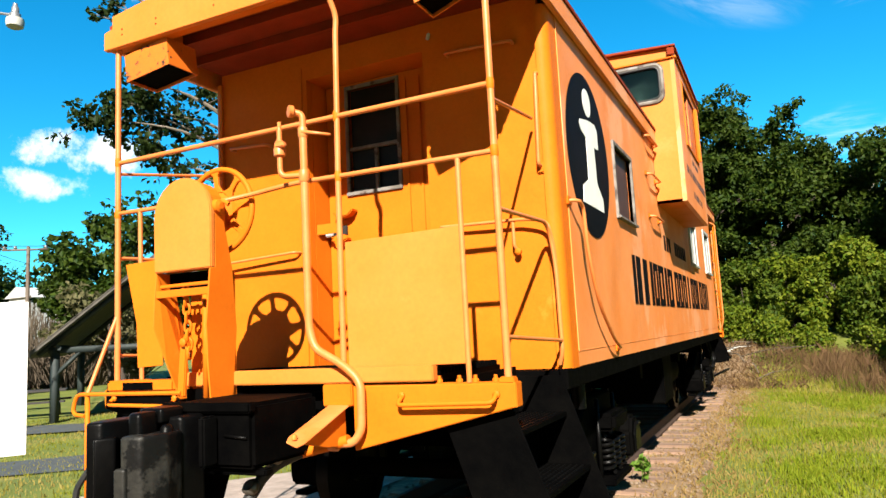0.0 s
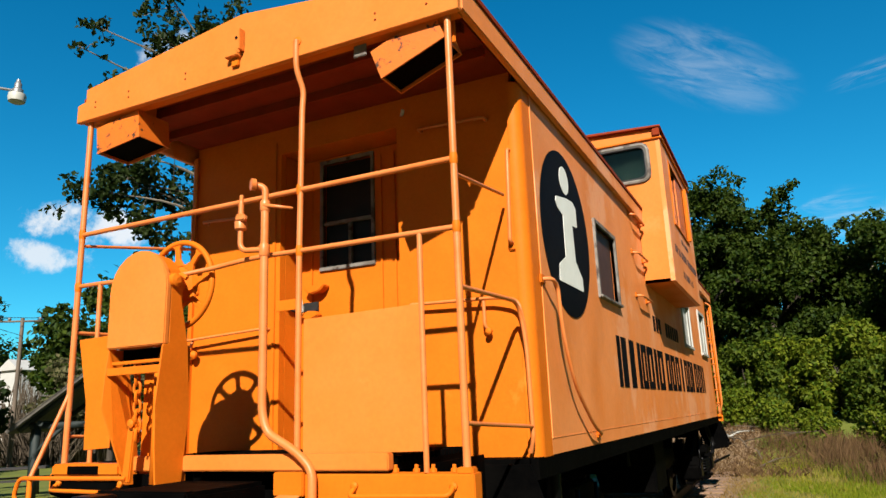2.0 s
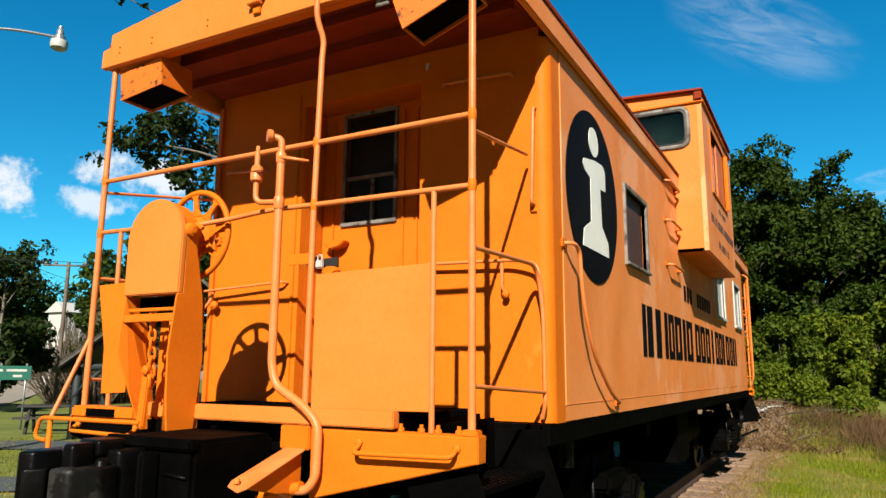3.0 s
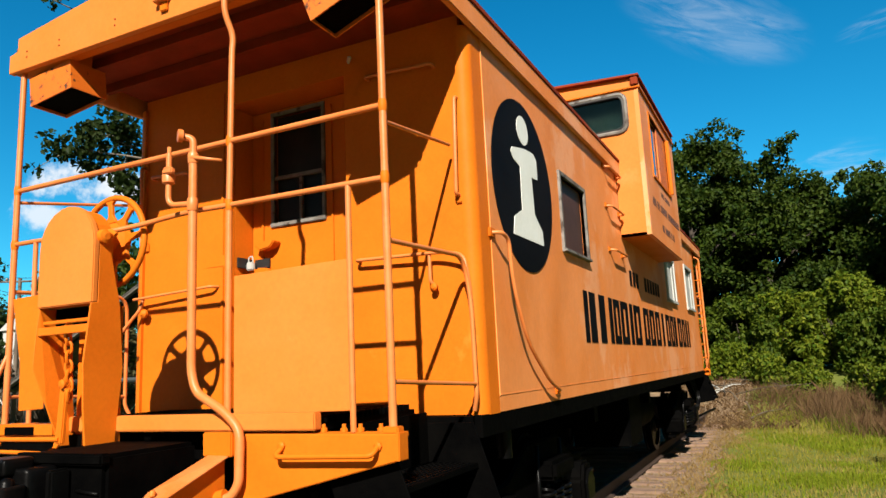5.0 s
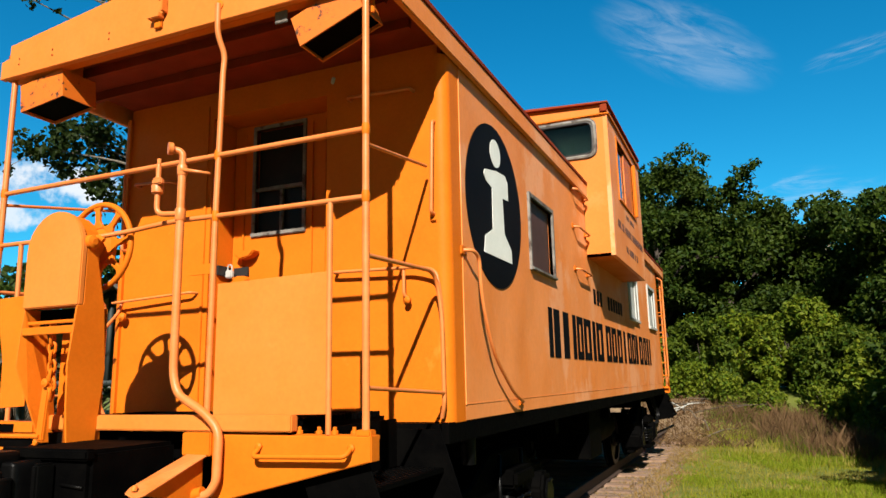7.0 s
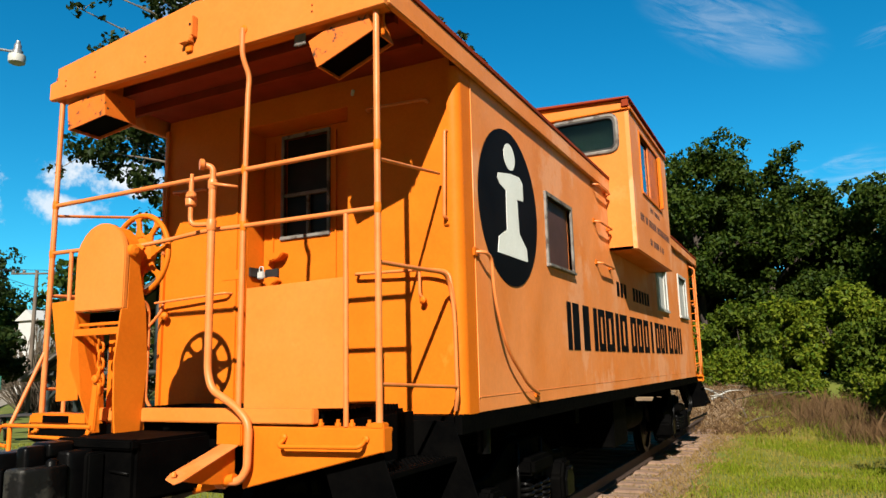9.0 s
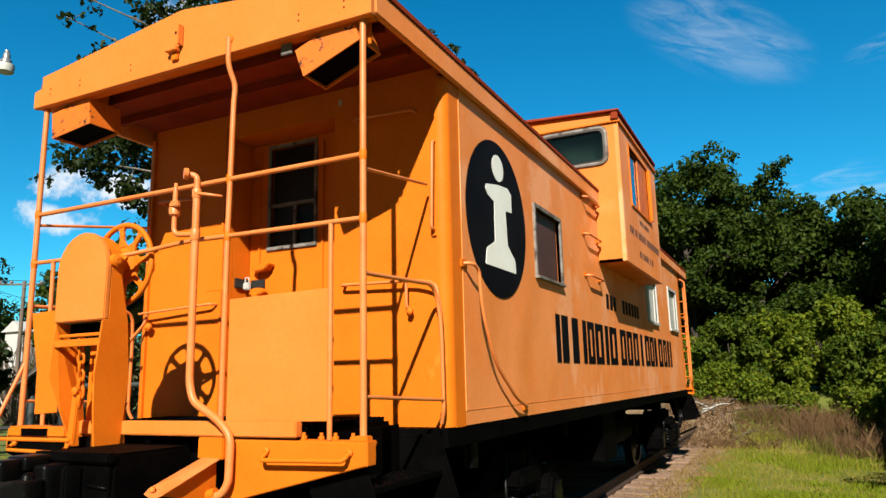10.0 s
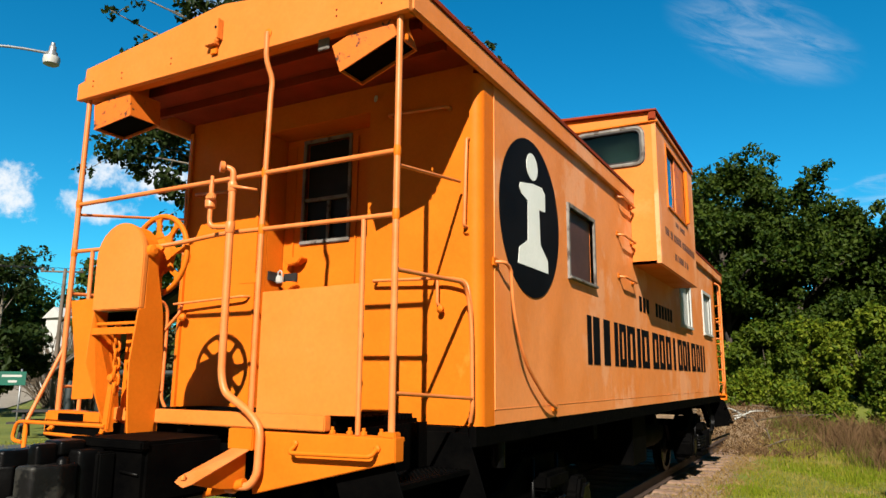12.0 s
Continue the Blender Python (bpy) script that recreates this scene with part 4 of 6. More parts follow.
def build_pipe():
    y = -1.0
    p = rod("brake_pipe", [(0.245, y, 2.72), (0.25, y, 1.56), (0.285, y, 1.455), (0.47, y, 1.36), (0.575, y, 1.27), (0.575, y - 0.01, 1.02), (0.53, y - 0.02, 0.955), (0.40, y - 0.03, 0.95)], 0.0225, n=12, bend=0.08, label="bent orange air pipe")
    def bit(name, bm):
        return part(name, bm, PIPE, p)
    bit("coupling", lathe(bmesh.new(), [(0.026, 0), (0.030, 0.01), (0.030, 0.06), (0.026, 0.07)], pose(0.245, y, 2.40), 12))
    bit("coupling", lathe(bmesh.new(), [(0.025, 0), (0.029, 0.01), (0.029, 0.05), (0.025, 0.06)], pose(0.245, y, 2.66), 12))
    bit("coupling", lathe(bmesh.new(), [(0.033, 0), (0.04, 0.01), (0.04, 0.05), (0.033, 0.06)], pose(0.44, y - 0.028, 0.951, 0, -90, 0), 12))
    bit("whistle_pipe", tube(bmesh.new(), rounded([(0.245, y, 2.71), (0.245, y, 2.80), (0.19, y - 0.035, 2.815)], 0.04), 0.019, 10))
    bit("whistle_mouth", lathe(bmesh.new(), [(0.018, 0), (0.035, 0.005), (0.035, 0.03), (0.025, 0.032)], pose(0.205, y - 0.03, 2.813, 90, 0, -35), 14))
    bit("handle", tube(bmesh.new(), [(0.25, y - 0.02, 2.69), (0.40, y + 0.05, 2.665)], 0.012, 8, 0.008))
    bit("side_pipe", tube(bmesh.new(), rounded([(0.245, y, 2.44), (0.10, y - 0.03, 2.445), (0.10, y - 0.03, 2.72)], 0.05), 0.016, 10))
    bit("valve", lathe(bmesh.new(), [(0.016, 0), (0.034, 0.01), (0.036, 0.05), (0.024, 0.07), (0.03, 0.09), (0.016, 0.1)], pose(0.10, y - 0.03, 2.56), 12))
    bit("valve_lever", crate(0.09, 0.16, y - 0.07, y - 0.04, 2.61, 2.64, 0.006))
    bit("valve_stem", tube(bmesh.new(), [(0.10, y - 0.03, 2.66), (0.10, y - 0.03, 2.77)], 0.011, 8))


build_pipe()


def build_brake_stand():
    X0, X1, F = -0.785, -0.33, -1.14
    mid = (X0 + X1) / 2
    arch = [(X0, 1.955), (X1, 1.955)] + [(mid + 0.23 * math.cos(k * math.pi / 12), 2.285 + 0.23 * math.sin(k * math.pi / 12)) for k in range(13)]
    stand = part("brake_stand", bevelled(prism(bmesh.new(), arch, "xz", F, F + 0.035), 0.006), PALE, caboose, "orange hand brake stand with a round-topped gear cover")
    inner = [(X0 + 0.012, 1.96), (X1 - 0.012, 1.96)] + [(mid + 0.218 * math.cos(k * math.pi / 12), 2.285 + 0.218 * math.sin(k * math.pi / 12)) for k in range(13)]
    part("gear_case", prism(bmesh.new(), inner, "xz", F + 0.035, F + 0.13), ORANGE, stand)
    # tapering side plates of the open lower half
    for x, t, prof in ((X0, 0.012, [(F + 0.01, 1.955), (F - 0.005, 1.80), (F - 0.015, 1.63), (F + 0.05, 1.42), (F + 0.12, 1.19), (-0.92, 1.19), (-0.92, 1.6), (F + 0.13, 1.955)]),
                       (X1, -0.012, [(F + 0.036, 2.3), (F + 0.036, 1.96), (F - 0.005, 1.95), (F - 0.04, 1.63), (F - 0.03, 1.40), (F - 0.01, 1.19), (-0.97, 1.19), (-0.93, 1.6), (-0.96, 1.95), (-1.03, 2.25), (-1.05, 2.3)])):
        bm = bevelled(prism(bmesh.new(), prof, "yz", *sorted((x, x + t))), 0.003, 1)
        for v in bm.verts:
            if x == X0 and v.co.z < 1.63:
                v.co.x += (1.63 - v.co.z) * 0.16
        part("side_plate", bm, ORANGE, stand)
    part("back_plate", crate(X0 + 0.09, X1 - 0.013, -0.935, -0.925, 1.20, 1.95, 0.003), ORANGE, stand)
    part("cross_strip", crate(X0 + 0.013, X1 - 0.013, F, F + 0.015, 1.80, 1.845, 0.003), ORANGE, stand)
    part("cross_strip", crate(X0 + 0.013, X1 - 0.013, F + 0.03, F + 0.04, 1.862, 1.882, 0.003), ORANGE, stand)
    part("slot_back", box(bmesh.new(), X0 + 0.014, X1 - 0.014, F + 0.11, F + 0.12, 1.85, 1.954), IRON, stand)
    part("wing_plate", bevelled(prism(bmesh.new(), [(-1.105, 2.04), (X0 - 0.003, 2.05), (X0 - 0.003, 1.40), (-1.0, 1.39), (-1.01, 1.66)], "xz", -1.075, -1.068), 0.002, 1), ORANGE, stand, "flat orange side sheet")
    part("bell_crank", bevelled(prism(bmesh.new(), [(-0.66, 1.21), (-0.60, 1.21), (-0.58, 1.48), (-0.54, 1.54), (-0.58, 1.60), (-0.63, 1.53)], "xz", -1.09, -1.065), 0.006), ORANGE, stand)
    part("crank_pin", lathe(bmesh.new(), [(0.026, 0), (0.026, 0.05), (0.012, 0.058)], pose(-0.59, -1.06, 1.53, 90, 0, 0), 12), ORANGE, stand)
    for i in range(8):
        z = 1.83 - i * 0.052
        loop = [(0.020 * math.cos(t), 0, 0.036 * math.sin(t)) for t in (k * math.pi / 6 for k in range(12))]
        m = pose(-0.585 + 0.004 * i, -1.085, z, 0, 0, 90 * (i % 2) + 20)
        part("chain_link", tube(bmesh.new(), [m @ Vector(p) for p in loop], 0.0085, 6, closed=True), ORANGE, stand)
    part("rod", tube(bmesh.new(), [(-0.48, -1.03, 1.20), (-0.48, -1.03, 1.84)], 0.02, 8), ORANGE, stand)
    # spoked hand wheel behind the stand
    cx, cy, cz, r = -0.485, -0.90, 2.335, 0.262
    wheel = part("hand_wheel", tube(bmesh.new(), [(cx + r * math.cos(t), cy, cz + r * math.sin(t)) for t in (k * math.pi / 24 for k in range(48))], 0.018, 10, closed=True), ORANGE, stand, "spoked orange brake wheel")
    for k in range(8):
        t = math.pi / 2 + 0.1 + k * math.pi / 4
        u, w = Vector((math.cos(t), 0, math.sin(t))), Vector((-math.sin(t), 0, math.cos(t)))
        c = Vector((cx, cy, cz))
        pts = [c + u * 0.11 + w * 0.05, c + u * 0.16 + w * 0.018, c + u * 0.225 + w * 0.018, c + u * 0.25 + w * 0.04, c + u * 0.25 - w * 0.04, c + u * 0.225 - w * 0.018, c + u * 0.16 - w * 0.018, c + u * 0.11 - w * 0.05]
        part("spoke", bevelled(prism(bmesh.new(), [(p.x, p.z) for p in pts], "xz", cy - 0.010, cy + 0.012), 0.004, 1), ORANGE, wheel)
    part("hub", lathe(bmesh.new(), [(0.135, 0), (0.13, 0.02), (0.07, 0.04), (0.05, 0.10), (0.03, 0.105)], pose(cx, cy + 0.02, cz, 90, 0, 0), 20), ORANGE, wheel)
    part("release_lever", tube(bmesh.new(), rounded([(-0.36, -1.08, 2.30), (-0.31, -1.06, 2.36), (-0.27, -1.05, 2.33)], 0.03), 0.014, 8), ORANGE, stand)
    part("lever_boss", lathe(bmesh.new(), [(0.04, 0), (0.045, 0.02), (0.04, 0.05), (0.018, 0.06)], pose(-0.358, -1.08, 2.32, 0, 90, 0), 12), ORANGE, stand)
    part("sill_casting", crate(-1.33, -0.75, FRONT - 0.08, FRONT + 0.08, 1.24, 1.31, 0.012), ORANGE, caboose, "orange sill casting under the railing")
    # black strip in place of an open slot's shade
    part("slot_black", box(bmesh.new(), -1.18, -0.92, FRONT - 0.084, FRONT - 0.078, 1.252, 1.298), IRON, caboose)


build_brake_stand()


def build_coupler(y, d):
    def span(a, b):
        return sorted((y + d * a, y + d * b))
    c = part("coupler", crate(-0.30, 0.27, *span(-0.555, -0.02), 0.90, 1.215, 0.02), IRON, caboose, "black iron coupler and draft gear")
    def lump(name, pts, z0, z1, w=0.05, parent=c, mat=CASTING):
        """A rounded casting with the plan pts, measured from the end sill."""
        ring = rounded([(a, y + d * b, 0) for a, b in (*pts, pts[0], pts[1])], w * 1.1, 4)[1:-1]
        mid = sum(ring, Vector()) / len(ring)
        size = max((p - mid).length for p in ring)
        bm, rows = bmesh.new(), []
        for z, k in ((z0, 0.95), (z0 + w * 0.12, 0.55), (z0 + w * 0.45, 0.16), (z0 + w, 0), ((z0 + z1) / 2, 0.08), (z1 - w, 0), (z1 - w * 0.45, 0.16), (z1 - w * 0.12, 0.55), (z1, 0.95)):
            s = 1 - k * w / size
            rows.append([bm.verts.new((mid.x + (p.x - mid.x) * s, mid.y + (p.y - mid.y) * s, z)) for p in ring])
        n = len(ring)
        for lo, hi in zip(rows, rows[1:]):
            for i in range(n):
                bm.faces.new((lo[i], lo[(i + 1) % n], hi[(i + 1) % n], hi[i]))
        bm.faces.new(rows[0][::-1]), bm.faces.new(rows[-1])
        return part(name, cast(bm), mat, parent)
    lump("coupler_head", [(-0.29, -0.56), (-0.02, -0.56), (-0.04, -0.70), (-0.16, -0.72), (-0.31, -0.70)], 0.74, 1.17, 0.02)
    lump("guard_arm", [(-0.40, -0.66), (-0.30, -0.64), (-0.275, -0.80), (-0.30, -0.94), (-0.37, -0.97), (-0.42, -0.86)], 0.68, 1.17, 0.016)
    lump("guard_lip", [(-0.34, -0.94), (-0.275, -0.86), (-0.235, -0.91), (-0.29, -0.99)], 0.72, 1.10, 0.012)
    lump("knuckle", [(-0.13, -0.72), (-0.03, -0.70), (0.0, -0.82), (-0.04, -0.94), (-0.14, -0.97), (-0.17, -0.90), (-0.09, -0.86)], 0.70, 1.11, 0.016, mat=WORNIRON)
    lump("knuckle_nose", [(-0.17, -0.90), (-0.11, -0.88), (-0.10, -0.98), (-0.16, -0.99)], 0.68, 0.97, 0.012, mat=WORNIRON)
    part("knuckle_pin", cast(lathe(bmesh.new(), [(0.03, -0.45), (0.03, 0.02), (0.02, 0.032), (0.006, 0.036)], pose(-0.05, y - d * 0.78, 1.11), 14)), CASTING, c)
    lump("top_lug", [(-0.27, -0.62), (-0.10, -0.62), (-0.11, -0.76), (-0.26, -0.76)], 1.14, 1.215, 0.016)
    lump("lock_lifter", [(-0.22, -0.76), (-0.13, -0.75), (-0.13, -0.87), (-0.20, -0.88)], 0.98, 1.205, 0.02)
    lump("shelf", [(-0.38, -0.72), (0.0, -0.72), (-0.02, -0.90), (-0.36, -0.92)], 0.62, 0.66, 0.012)
    for x, z in ((-0.40, 1.04), (-0.41, 0.88)):
        part("boss", cast(lathe(bmesh.new(), [(0.035, -0.02), (0.035, 0.015), (0.022, 0.03), (0.008, 0.034)], pose(x, y - d * 0.80, z, 0, -90, 0), 10)), CASTING, c)
    part("side_rib", crate(0.02, 0.06, *span(-0.66, -0.561), 0.92, 1.16, 0.01), CASTING, c)
    part("carrier_strap", crate(-0.33, 0.30, *span(-0.50, -0.44), 0.86, 0.896, 0.008), CASTING, c)
    for x, z, l in ((-0.24, 1.11, 0.20), (0.10, 1.06, 0.14)):
        part("weld_bead", tube(bmesh.new(), [(x, y - d * 0.561, z), (x + l, y - d * 0.561, z - 0.01)], 0.008, 6), CASTING, c)
    part("lip_plate", crate(-0.31, 0.28, *span(-0.585, -0.53), 1.17, 1.222, 0.01), IRON, c)
    # uncoupling lever with its bracket, and the air hose
    bm = bmesh.new()
    t = Vector((0, d * 0.006, -0.010))
    plan = [Vector((a, y - d * b, z)) for a, b, z in ((0.35, 0.03, 1.15), (0.385, 0.43, 1.04), (0.405, 0.475, 1.022), (0.465, 0.475, 1.0), (0.485, 0.43, 1.014), (0.48, 0.03, 1.148))]
    lo, hi = [bm.verts.new(p) for p in plan], [bm.verts.new(p + t) for p in plan]
    bm.faces.new(lo), bm.faces.new(hi)
    for i in range(6):
        bm.faces.new((lo[i], lo[(i + 1) % 6], hi[(i + 1) % 6], hi[i]))
    part("bracket_bolt", lathe(bmesh.new(), [(0.014, 0), (0.014, 0.016), (0.008, 0.024)], pose(0.43, y - d * 0.44, 1.028), 8), PALE, caboose)
    # paler pipe colour puts the light on its upward face into paint
    part("lever_bracket", bevelled(bm, 0.004, 1), PIPE, caboose, "orange bracket, paler for its lit upper face")
    part("bracket_web", bevelled(prism(bmesh.new(), [(y - d * 0.02, 1.15), (y - d * 0.02, 0.93), (y - d * 0.20, 0.95), (y - d * 0.42, 1.005)], "yz", 0.44, 0.452), 0.004, 1), ORANGE, caboose)
    part("sill_step", crate(0.312, 0.50, *span(-0.03, 0.02), 1.14, 1.258, 0.006), ORANGE, caboose)
    part("angle_cock", tube(bmesh.new(), [(0.50, y - d * 0.07, 0.97), (0.20, y - d * 0.10, 0.90)], 0.03, 10), ORANGE, caboose)
    lever = part("uncoupling_lever", tube(bmesh.new(), rounded([(-0.62, y - d * 0.14, 1.235), (-1.52, y - d * 0.15, 1.235), (-1.56, y - d * 0.15, 1.11), (-1.44, y - d * 0.15, 1.10)], 0.05), 0.0125, 8), ORANGE, caboose)
    part("lever_drop", tube(bmesh.new(), [(-1.43, y - d * 0.14, 1.235), (-1.43, y - d * 0.14, 0.45)], 0.015, 8), ORANGE, lever)
    hose = part("air_hose", tube(bmesh.new(), rounded([(0.22, y - d * 0.10, 0.91), (0.08, y - d * 0.22, 0.84), (0.0, y - d * 0.36, 0.62), (-0.05, y - d * 0.42, 0.42)], 0.12), 0.032, 12), RUBBER, caboose, "black rubber air hose with a worn metal end")
    for k, (hx, hb, hz) in enumerate(((0.20, 0.11, 0.905), (0.13, 0.17, 0.87), (0.04, 0.29, 0.74))):
        part("hose_fitting", lathe(bmesh.new(), [(0.036, 0), (0.046, 0.01), (0.046, 0.04), (0.036, 0.05)], pose(hx, y - d * hb, hz, 20 * k, -70 + 22 * k, 25), 8), BRASS, hose)
    part("hose_clamp", lathe(bmesh.new(), [(0.038, 0), (0.04, 0.03)], pose(0.10, y - d * 0.2, 0.84, 0, -60, 20), 12), BRASS, hose)
    part("gladhand", crate(-0.10, 0.0, *span(-0.47, -0.39), 0.34, 0.44, 0.02), BRASS, hose)
    part("lock_lift_rod", tube(bmesh.new(), rounded([(-0.40, y - d * 0.82, 0.98), (-0.48, y - d * 0.85, 0.95), (-0.54, y - d * 0.88, 0.85), (-0.55, y - d * 0.88, 0.80)], 0.05), 0.016, 8), RUBBER, c)


build_coupler(FRONT, 1)


def build_underframe():
    part("centre_sill", box(bmesh.new(), -0.25, 0.25, FRONT + 0.1, REAR - 0.1, 0.85, 1.155), IRON, caboose)
    for y in (0.05, BACK - 0.05, 2.8, 5.5, 8.3):
        part("cross_beam", box(bmesh.new(), -1.34, 1.34, y - 0.06, y + 0.06, 0.98, 1.158), IRON, caboose)
    part("battery_box", crate(0.62, 1.28, 4.5, 5.2, 0.55, 1.12, 0.015), IRON, caboose)
    part("air_tank", tube(bmesh.new(), [(0.9, 5.7, 0.8), (0.9, 7.0, 0.8)], 0.23, 16), IRON, caboose)
    # added box that hides the sunlit lawn beyond the underframe
    part("view_block", crate(-1.25, -0.6, 2.85, 8.45, 0.12, 1.1, 0.02), IRON, caboose)
    part("drain_pipe", tube(bmesh.new(), [(1.32, 0.55, 1.14), (1.32, 0.55, 0.95)], 0.05, 10), CASTING, caboose)
    part("far_gusset", prism(bmesh.new(), [(10.3, 1.12), (11.1, 1.12), (11.1, 0.8)], "yz", 1.2, 1.22), IRON, caboose)
    for yc in (1.75, 9.55):
        truck = part("truck", crate(-0.9, 0.9, yc - 0.18, yc + 0.18, 0.5, 0.84, 0.02), IRON, caboose, "black cast truck with two axles")
        for yw in (yc - 0.86, yc + 0.86):
            part("axle", tube(bmesh.new(), [(-1.12, yw, RAIL_TOP + 0.42), (1.12, yw, RAIL_TOP + 0.42)], 0.075, 12), IRON, truck)
            for s in (1, -1):
                part("wheel", lathe(bmesh.new(), [(0.12, -0.09), (0.12, -0.06), (0.34, -0.045), (0.345, -0.075), (0.445, -0.07), (0.445, -0.045), (0.42, -0.035), (0.42, 0.06), (0.35, 0.065), (0.34, 0.02), (0.14, 0.04), (0.12, 0.08)], pose(s * 0.755, yw, RAIL_TOP + 0.42, 0, s * 90, 0), 32), CASTING, truck)
                prof = [(yw - 0.15, 0.30), (yw + 0.15, 0.30), (yw + 0.17, 0.52), (yw + 0.10, 0.66), (yw - 0.10, 0.66), (yw - 0.17, 0.52)]
                part("journal_box", bevelled(prism(bmesh.new(), prof, "yz", *sorted((s * 0.98, s * 1.27))), 0.025, 2), IRON, truck)
                lid = part("journal_lid", bevelled(prism(bmesh.new(), [(yw - 0.11, 0.34), (yw + 0.11, 0.34), (yw + 0.12, 0.50), (yw + 0.06, 0.58), (yw - 0.06, 0.58), (yw - 0.12, 0.50)], "yz", *sorted((s * 1.272, s * 1.30))), 0.01, 1), CASTING, truck)
                part("lid_hinge", tube(bmesh.new(), [(s * 1.295, yw - 0.06, 0.585), (s * 1.295, yw + 0.06, 0.585)], 0.018, 8), CASTING, lid)
        for s in (1, -1):
            prof = [(yc - 1.08, 0.72), (yc - 0.78, 0.74), (yc - 0.38, 0.94), (yc + 0.38, 0.94), (yc + 0.78, 0.74), (yc + 1.08, 0.72), (yc + 1.02, 0.60), (yc + 0.72, 0.56), (yc + 0.36, 0.24), (yc - 0.36, 0.24), (yc - 0.72, 0.56), (yc - 1.02, 0.60)]
            part("side_frame", bevelled(prism(bmesh.new(), prof, "yz", *sorted((s * 1.02, s * 1.17))), 0.02, 1), IRON, truck)
            for k in (-0.20, 0.0, 0.20):
                pts = [(s * 1.24 + 0.06 * math.cos(t), yc + k + 0.06 * math.sin(t), 0.34 + 0.045 * t / 6.28) for t in (i * 0.5 for i in range(72))]
                part("spring", tube(bmesh.new(), pts, 0.016, 6), CASTING, truck)
            part("spring_plank", crate(*sorted((s * 1.172, s * 1.33)), yc - 0.32, yc + 0.32, 0.25, 0.31, 0.012), IRON, truck)
            part("bolster_end", crate(*sorted((s * 1.172, s * 1.34)), yc - 0.26, yc + 0.26, 0.66, 0.80, 0.03), IRON, truck)
            for k in (-0.28, 0.28):
                part("frame_bolt", tube(bmesh.new(), [(s * 1.21, yc + k, 0.22), (s * 1.21, yc + k, 0.92)], 0.018, 8), CASTING, truck)
            for e in (-1, 1):
                part("brake_shoe", crate(*sorted((s * 0.70, s * 0.84)), yc + e * 0.37 - 0.03, yc + e * 0.37 + 0.03, 0.35, 0.62, 0.02), CASTING, truck)
                part("brake_hanger", tube(bmesh.new(), rounded([(s * 0.92, yc + e * 0.40, 0.78), (s * 0.95, yc + e * 0.44, 0.50), (s * 0.88, yc + e * 0.40, 0.38)], 0.05), 0.02, 6), CASTING, truck)
                part("pedestal_tie", crate(*sorted((s * 1.04, s * 1.16)), yc + e * 0.86 - 0.24, yc + e * 0.86 + 0.24, 0.24, 0.28, 0.008), IRON, truck)
    # brake rod and hoses hanging below the far end
    part("brake_rod", tube(bmesh.new(), [(1.16, 10.45, 0.36), (1.52, 11.35, 0.50)], 0.022, 8), CASTING, caboose)
    for y0 in (10.7, 10.9):
        part("hanging_hose", tube(bmesh.new(), rounded([(1.2, y0, 1.1), (1.3, y0 + 0.1, 0.75), (1.26, y0 - 0.15, 0.5), (1.3, y0 - 0.3, 0.62)], 0.12), 0.03, 8), CASTING, caboose)


build_underframe()


# ---- trees and shrubs ----
def branches(root, height, spread, limbs, rng, lean=(0, 0), r0=0.22, fork=0.35):
    """Trunk and limb lines with their end radii, and the places where the limbs end."""
    root = Vector(root)
    top = root + Vector((lean[0], lean[1], height * 0.8))
    trunk = [root.lerp(top, k / 6) + Vector((rng.uniform(-0.1, 0.1), rng.uniform(-0.1, 0.1), 0)) * min(k, 1) * height / 8 for k in range(7)]
    out, tips = [(trunk, r0, r0 * 0.3)], []
    for i in range(limbs):
        k = fork + (0.95 - fork) * i / max(limbs - 1, 1)
        a = i * 2.4 + rng.uniform(-0.4, 0.4)
        start = root.lerp(top, k)
        reach = spread * rng.uniform(0.7, 1.1) * (1.15 - 0.5 * abs(k - 0.55))
        end = start + Vector((math.cos(a) * reach, math.sin(a) * reach, height * rng.uniform(0.08, 0.26)))
        mid = start.lerp(end, 0.5) + Vector((rng.uniform(-0.3, 0.3), rng.uniform(-0.3, 0.3), height * 0.04))
        out.append((rounded([start, mid, end], 1.0, 3), r0 * 0.42 * (1.2 - k), 0.02))
        tips += [end, mid.lerp(end, 0.4)]
        for _ in range(2):
            e2 = mid + Vector((math.cos(a + rng.uniform(-1, 1)) * reach * 0.55, math.sin(a + rng.uniform(-1, 1)) * reach * 0.55, height * rng.uniform(-0.02, 0.14)))
            out.append(([mid, mid.lerp(e2, 0.5) + Vector((0, 0, 0.1)), e2], r0 * 0.16, 0.012))
            tips.append(e2)
    tips.append(top)
    return out, tips


